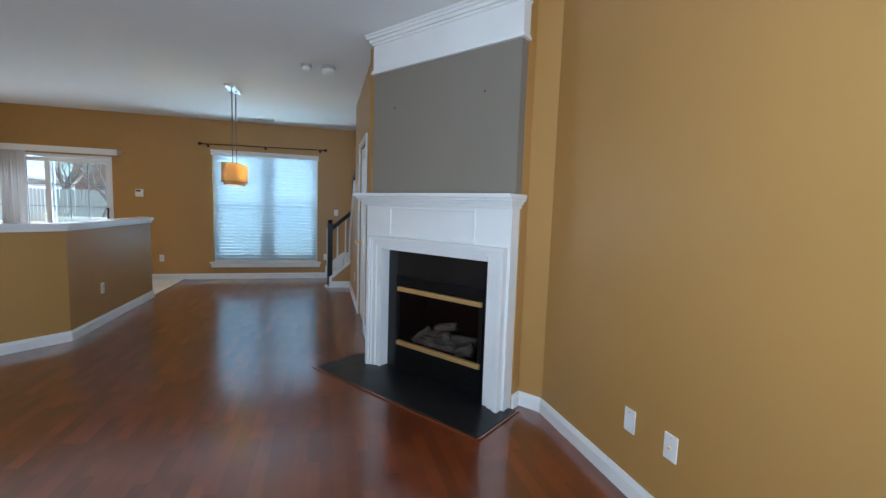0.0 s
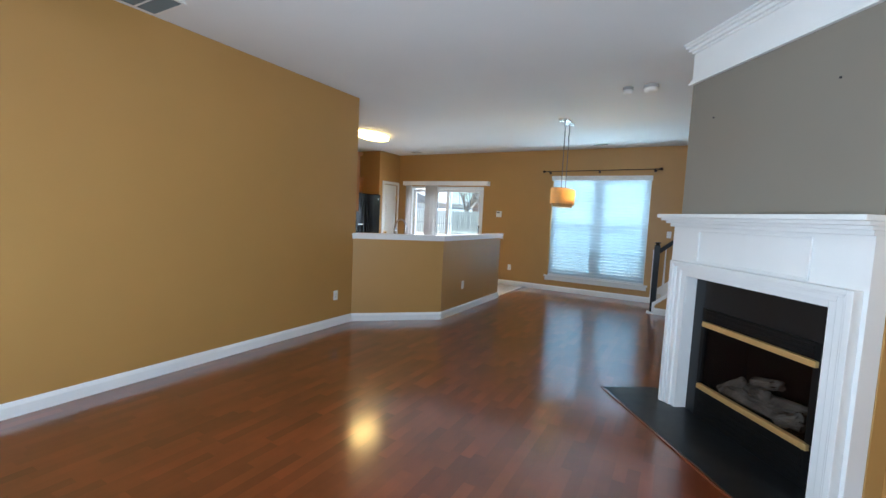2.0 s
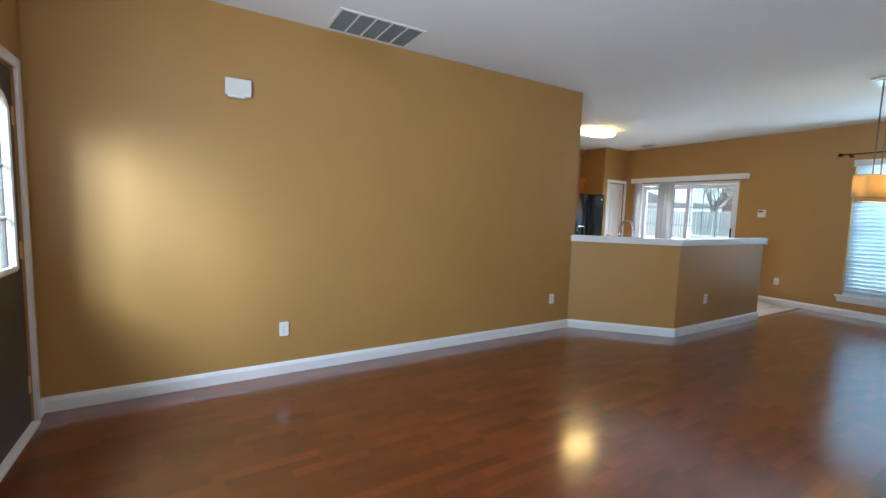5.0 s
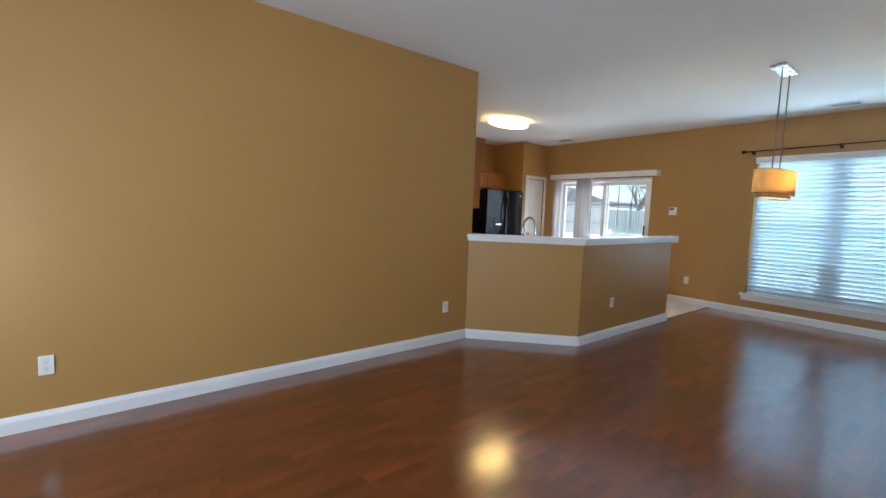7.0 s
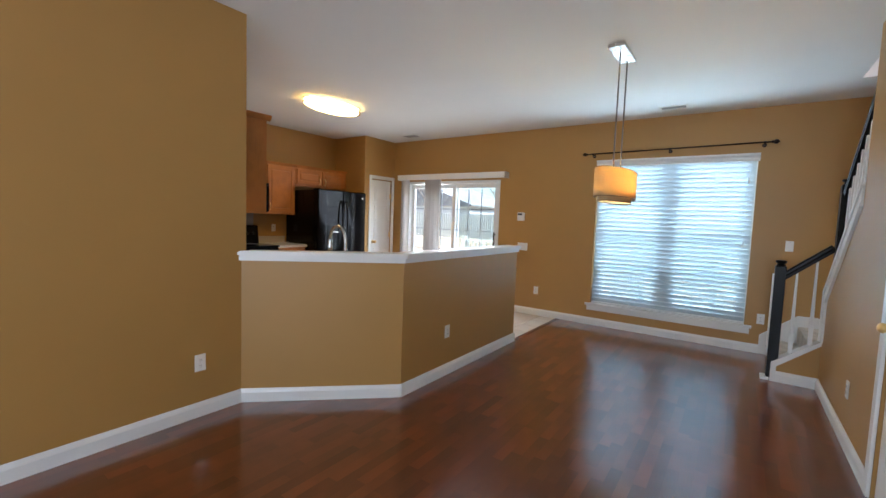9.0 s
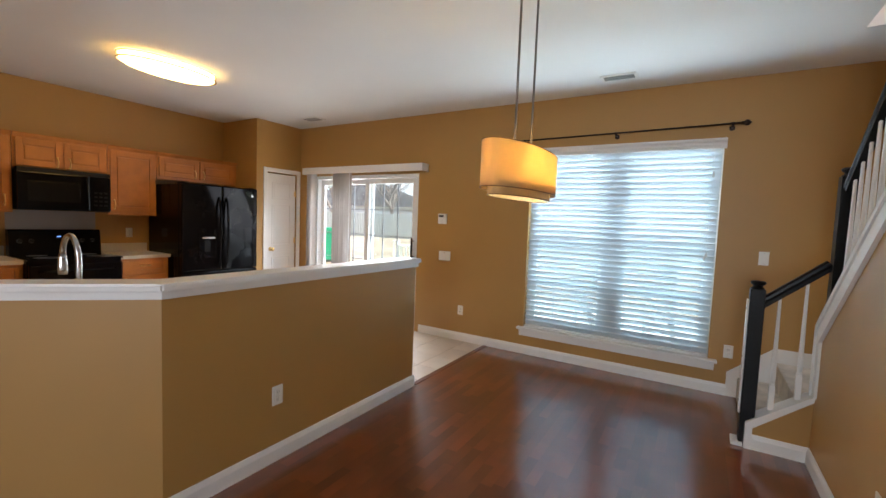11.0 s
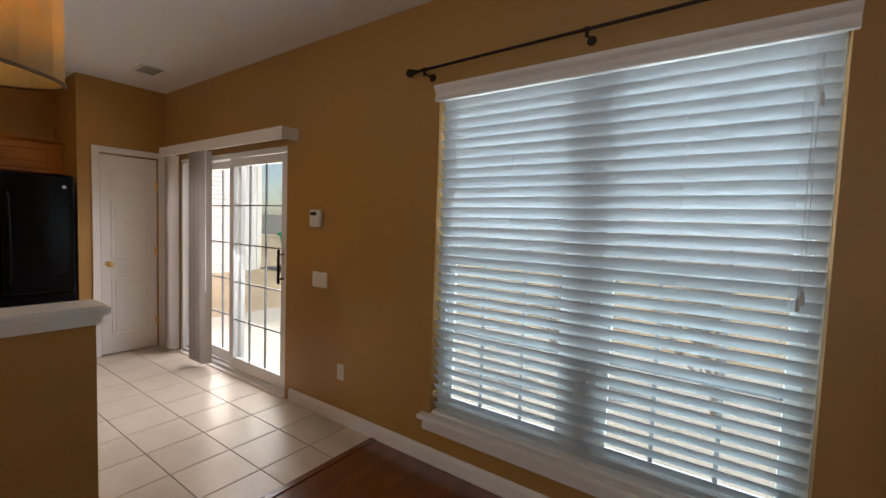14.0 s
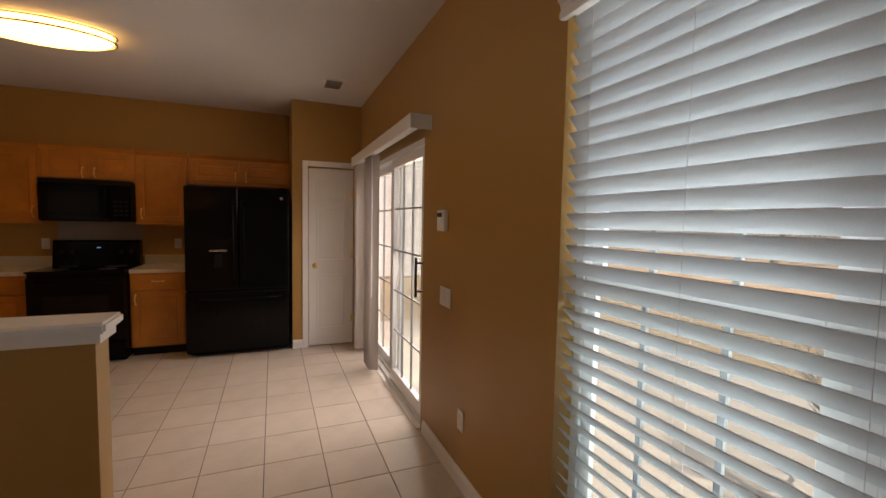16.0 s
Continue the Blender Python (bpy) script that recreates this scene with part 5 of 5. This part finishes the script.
siding_house(-20.0, -11.0, 2.5, 12.5, 5.4, 2.8, "white sided neighbouring house with a grey roof")
siding_house(-38.0, -21.0, 36.0, 46.0, 2.6, 3.2, "grey roofed neighbouring house far behind the fence")
h = siding_house(-16.0, -6.0, 34.0, 42.0, 3.6, 2.8, "red brick neighbouring house beyond the fence", BRICK)
for x in (-14.2, -11.5, -8.6):
    w = part("window", box(B(), x, x + 1.0, 33.93, 33.99, 1.0, 2.4), BLACK, h)
    bm = B()
    for a in ((x - 0.08, x, 0.92, 2.48), (x + 1.0, x + 1.08, 0.92, 2.48), (x, x + 1.0, 0.92, 1.0), (x, x + 1.0, 2.4, 2.48)):
        box(bm, a[0], a[1], 33.9, 33.99, a[2], a[3])
    part("frame", bm, TRIM, w)


def fence():
    """The boards seen from the house singly, the far stretch to the west joined."""
    ob = thing("fence", (0, 27.0, -0.24), "long white board fence across the lawn", "fence")
    shape = [(0, 0), (0.14, 0), (0.14, 1.82), (0.11, 1.88), (0.03, 1.88), (0, 1.82)]
    proto = link("board", prism(B(), shape, "y", -0.012, 0.012), FENCE)
    proto.parent, proto.location = ob, (-30.0, 0.0, 0.14)
    for k in range(1, 290):
        s = new("board", proto.data)
        s.parent, s.location = ob, (-30.0 + 0.165 * k, 0.0, 0.14)
    bm = B()
    for k in range(90):
        x = -30.165 - 0.165 * k
        prism(bm, [(x + u, v - 0.10) for u, v in shape], "y", 26.988, 27.012)
    tagged(part("far_boards", bm, FENCE, ob), kind="stuff")
    for z in (0.55, 1.45):
        part("rail", box(B(), -45, 18, 27.015, 27.06, z - 0.24, z - 0.15), FENCE, ob)
    x = -45.0
    while x <= 18:
        part("post", box(B(), x - 0.06, x + 0.06, 27.02, 27.13, -0.26, 1.76, 0.01), FENCE, ob)
        x += 2.4


fence()


def patio_rail():
    ob = thing("patio_railing", (-4.6, 10.2, -0.06), "white railing with square pickets at the patio edge", "railing")
    x0, x1, y = -5.2, -3.95, 10.2
    part("top_rail", box(B(), x0, x1, y - 0.045, y + 0.045, 0.90, 0.95, 0.006), FENCE, ob)
    part("bottom_rail", box(B(), x0, x1, y - 0.02, y + 0.02, 0.04, 0.09), FENCE, ob)
    for k in range(10):
        x = x0 + 0.12 + 0.112 * k
        part("picket", box(B(), x - 0.018, x + 0.018, y - 0.018, y + 0.018, 0.09, 0.90), FENCE, ob)
    for x in (x0, x1):
        bm = box(B(), x - 0.05, x + 0.05, y - 0.05, y + 0.05, -0.06, 0.98, 0.006)
        box(bm, x - 0.062, x + 0.062, y - 0.062, y + 0.062, 0.98, 1.005, 0.008)
        part("post", bm, FENCE, ob)


patio_rail()


def wheeled_bin(x, y, turn):
    ob = new("wheeled_bin")
    tagged(ob, "green plastic wheeled bin with a closed lid on the lawn", "bin")
    bm = B()
    lo = [bm.verts.new(v) for v in ((-0.22, -0.24, 0.06), (0.22, -0.24, 0.06), (0.22, 0.24, 0.06), (-0.22, 0.24, 0.06))]
    hi = [bm.verts.new(v) for v in ((-0.29, -0.34, 1.0), (0.29, -0.34, 1.0), (0.29, 0.34, 1.0), (-0.29, 0.34, 1.0))]
    bm.faces.new(lo), bm.faces.new(hi)
    for k in range(4):
        bm.faces.new((lo[k], lo[(k + 1) % 4], hi[(k + 1) % 4], hi[k]))
    bmesh.ops.recalc_face_normals(bm, faces=bm.faces)
    bmesh.ops.bevel(bm, geom=bm.edges[:], offset=0.02, segments=2, affect="EDGES")
    box(bm, -0.32, 0.32, -0.37, 0.37, 0.95, 1.0, 0.01)
    part("body", bm, GREEN, ob)
    bm = box(B(), -0.33, 0.33, -0.40, 0.36, 1.0, 1.06, 0.02)
    part("lid", bm, GREEN, ob)
    for sx in (-0.27, 0.27):
        part("wheel", cyl(B(), (sx - 0.03, 0.27, 0.10), (sx + 0.03, 0.27, 0.10), 0.10, seg=20), DARK_PLASTIC, ob, "black wheel")
    part("handle", cyl(B(), (-0.28, 0.42, 1.0), (0.28, 0.42, 1.0), 0.016), GREEN, ob)
    ob.matrix_world = pose(x, y, 0.03, 0, 0, turn)


wheeled_bin(-10.0, 12.95, 120)


def bare_tree(x, y, height, seed, spread=0.6):
    rnd = random.Random(seed)
    ob = thing("bare_tree", (x, y, -0.24), "leafless winter tree with grey bark", "tree", "trees beyond the lawn")
    shapes = ([], []), ([], [])

    def limb(which, p, d, length, r, depth):
        verts, faces = shapes[which]
        seg, n = (8, 6, 4, 3, 3)[depth], (6, 5, 4, 3, 2)[depth]
        p = Vector(p)
        pts, first = [p], len(verts)
        for k in range(n + 1):
            q = d.to_track_quat("Z", "Y").to_matrix()
            rr = r * (1 - 0.6 * k / n)
            verts.extend(p + q @ Vector((rr * math.cos(6.2832 * j / seg), rr * math.sin(6.2832 * j / seg), 0)) for j in range(seg))
            if k:
                c = first + seg * (k - 1)
                faces.extend((c + j, c + (j + 1) % seg, c + seg + (j + 1) % seg, c + seg + j) for j in range(seg))
            d = (d + Vector((rnd.uniform(-1, 1), rnd.uniform(-1, 1), rnd.uniform(-0.4, 0.8))) * 0.16).normalized()
            p = p + d * length / n
            pts.append(p)
        if depth < 4:
            for k in range(rnd.randint(3, 5) if depth else 6):
                i = rnd.randint(max(1, n // 2), n)
                a = rnd.uniform(0, 6.28)
                nd = (d * 0.7 + Vector((math.cos(a), math.sin(a), rnd.uniform(0.1, 0.8))) * spread).normalized()
                limb(1 if depth >= 1 else 0, pts[i], nd, length * rnd.uniform(0.5, 0.72), r * 0.5, depth + 1)

    limb(0, (0, 0, -0.05), Vector((0.02, 0, 1)), height * 0.36, height * 0.024, 0)
    for name, (verts, faces) in zip(("trunk", "crown"), shapes):
        me = bpy.data.meshes.new(name)
        me.from_pydata(verts, [], faces)
        me.materials.append(BARK)
        new(name, me).parent = ob


for k, (x, y, hh) in enumerate(((-10.4, 24.5, 7.5), (-24.2, 23.6, 8), (-15, 30, 9), (-22, 31, 9), (-30, 32, 10), (-5.5, 30, 9.5), (1.5, 30.5, 8.5), (8, 31, 9.5), (-1.3, 9.9, 2.3), (-0.35, 10.1, 2.1))):
    bare_tree(x, y, hh, 20 + k)


# ---- floor pieces ----
def piece_mesh(name, w, l, h, bevel, material):
    bm = B()
    lo = [bm.verts.new((sx * w / 2, sy * l / 2, -h)) for sx, sy in ((-1, -1), (1, -1), (1, 1), (-1, 1))]
    md = [] if not bevel else [bm.verts.new((sx * w / 2, sy * l / 2, -bevel)) for sx, sy in ((-1, -1), (1, -1), (1, 1), (-1, 1))]
    up = [bm.verts.new((sx * (w / 2 - bevel), sy * (l / 2 - bevel), 0)) for sx, sy in ((-1, -1), (1, -1), (1, 1), (-1, 1))]
    for a, b in ((lo, md), (md, up)) if bevel else ((lo, up),):
        for k in range(4):
            bm.faces.new((a[k], a[(k + 1) % 4], b[(k + 1) % 4], b[k]))
    bm.faces.new(up)
    me = bpy.data.meshes.new(name)
    bm.to_mesh(me)
    bm.free()
    me.materials.append(material)
    return me


TW, TJ = 0.337, 0.005
tile_mesh = piece_mesh("tile", TW - TJ, TW - TJ, 0.008, 0.0015, TILE)
nx, ny = int(4.1 / TW) + 1, int(4.4 / TW) + 1
TX0, TY0 = -2.439, 8.037
edge_mesh = piece_mesh("tile", 0.259, TW - TJ, 0.008, 0.0015, TILE)
for i in range(-1, nx):
    for j in range(ny):
        x, y = TX0 - TW * (i + 0.5) if i >= 0 else -2.307, TY0 - TW * (j + 0.5)
        if x < KX or y < 3.75 or (y < 4.7 and x > -3.0 and y - 3.76 < x + 3.30):
            continue
        t = new("tile", edge_mesh if i < 0 else tile_mesh)
        t.parent, t.location = kfloor, (x, y, 0.0)


def strips():
    """Three-strip floor boards that run along the living room; nearest ones singly."""
    rnd = random.Random(11)
    w = 0.0655
    shapes = [piece_mesh("strip", w, l, 0.012, 0.0, WOOD) for l in (0.28, 0.34, 0.40, 0.46, 0.52)]
    lengths = (0.28, 0.34, 0.40, 0.46, 0.52)
    verts, faces, single = [], [], 0
    x = RX - w / 2
    while x > LX - 0.02:
        y0, y1 = SY - 0.02, NY
        if x < PX:
            y1 = 3.80 + (x - LX) + 0.06
        if x > SX + 0.05:
            y1 = 3.95
        y = y0 - rnd.uniform(0, 0.4)
        while y < y1:
            k = rnd.randrange(5)
            l = lengths[k]
            a, b = max(y, y0), min(y + l, y1)
            y += l
            if b - a < 0.03:
                continue
            if -1.9 < x < -0.4 and 1.6 < (a + b) / 2 < 6.3 and single < 300 and abs(b - a - l) < 1e-6:
                s = new("strip", shapes[k])
                s.parent, s.location = floor, (x, (a + b) / 2, 0.0)
                single += 1
                continue
            h = w / 2
            n = len(verts)
            verts += [(x - h, a, -0.012), (x + h, a, -0.012), (x + h, b, -0.012), (x - h, b, -0.012)]
            verts += [(x - h, a, 0), (x + h, a, 0), (x + h, b, 0), (x - h, b, 0)]
            faces += [(n + 4, n + 5, n + 6, n + 7)] + [(n + q, n + (q + 1) % 4, n + 4 + (q + 1) % 4, n + 4 + q) for q in range(4)]
        x -= w
    me = bpy.data.meshes.new("floor_strips")
    me.from_pydata(verts, [], faces)
    me.materials.append(WOOD)
    ob = new("floor_strips", me)
    ob.parent = floor
    tagged(ob, kind="stuff")


strips()
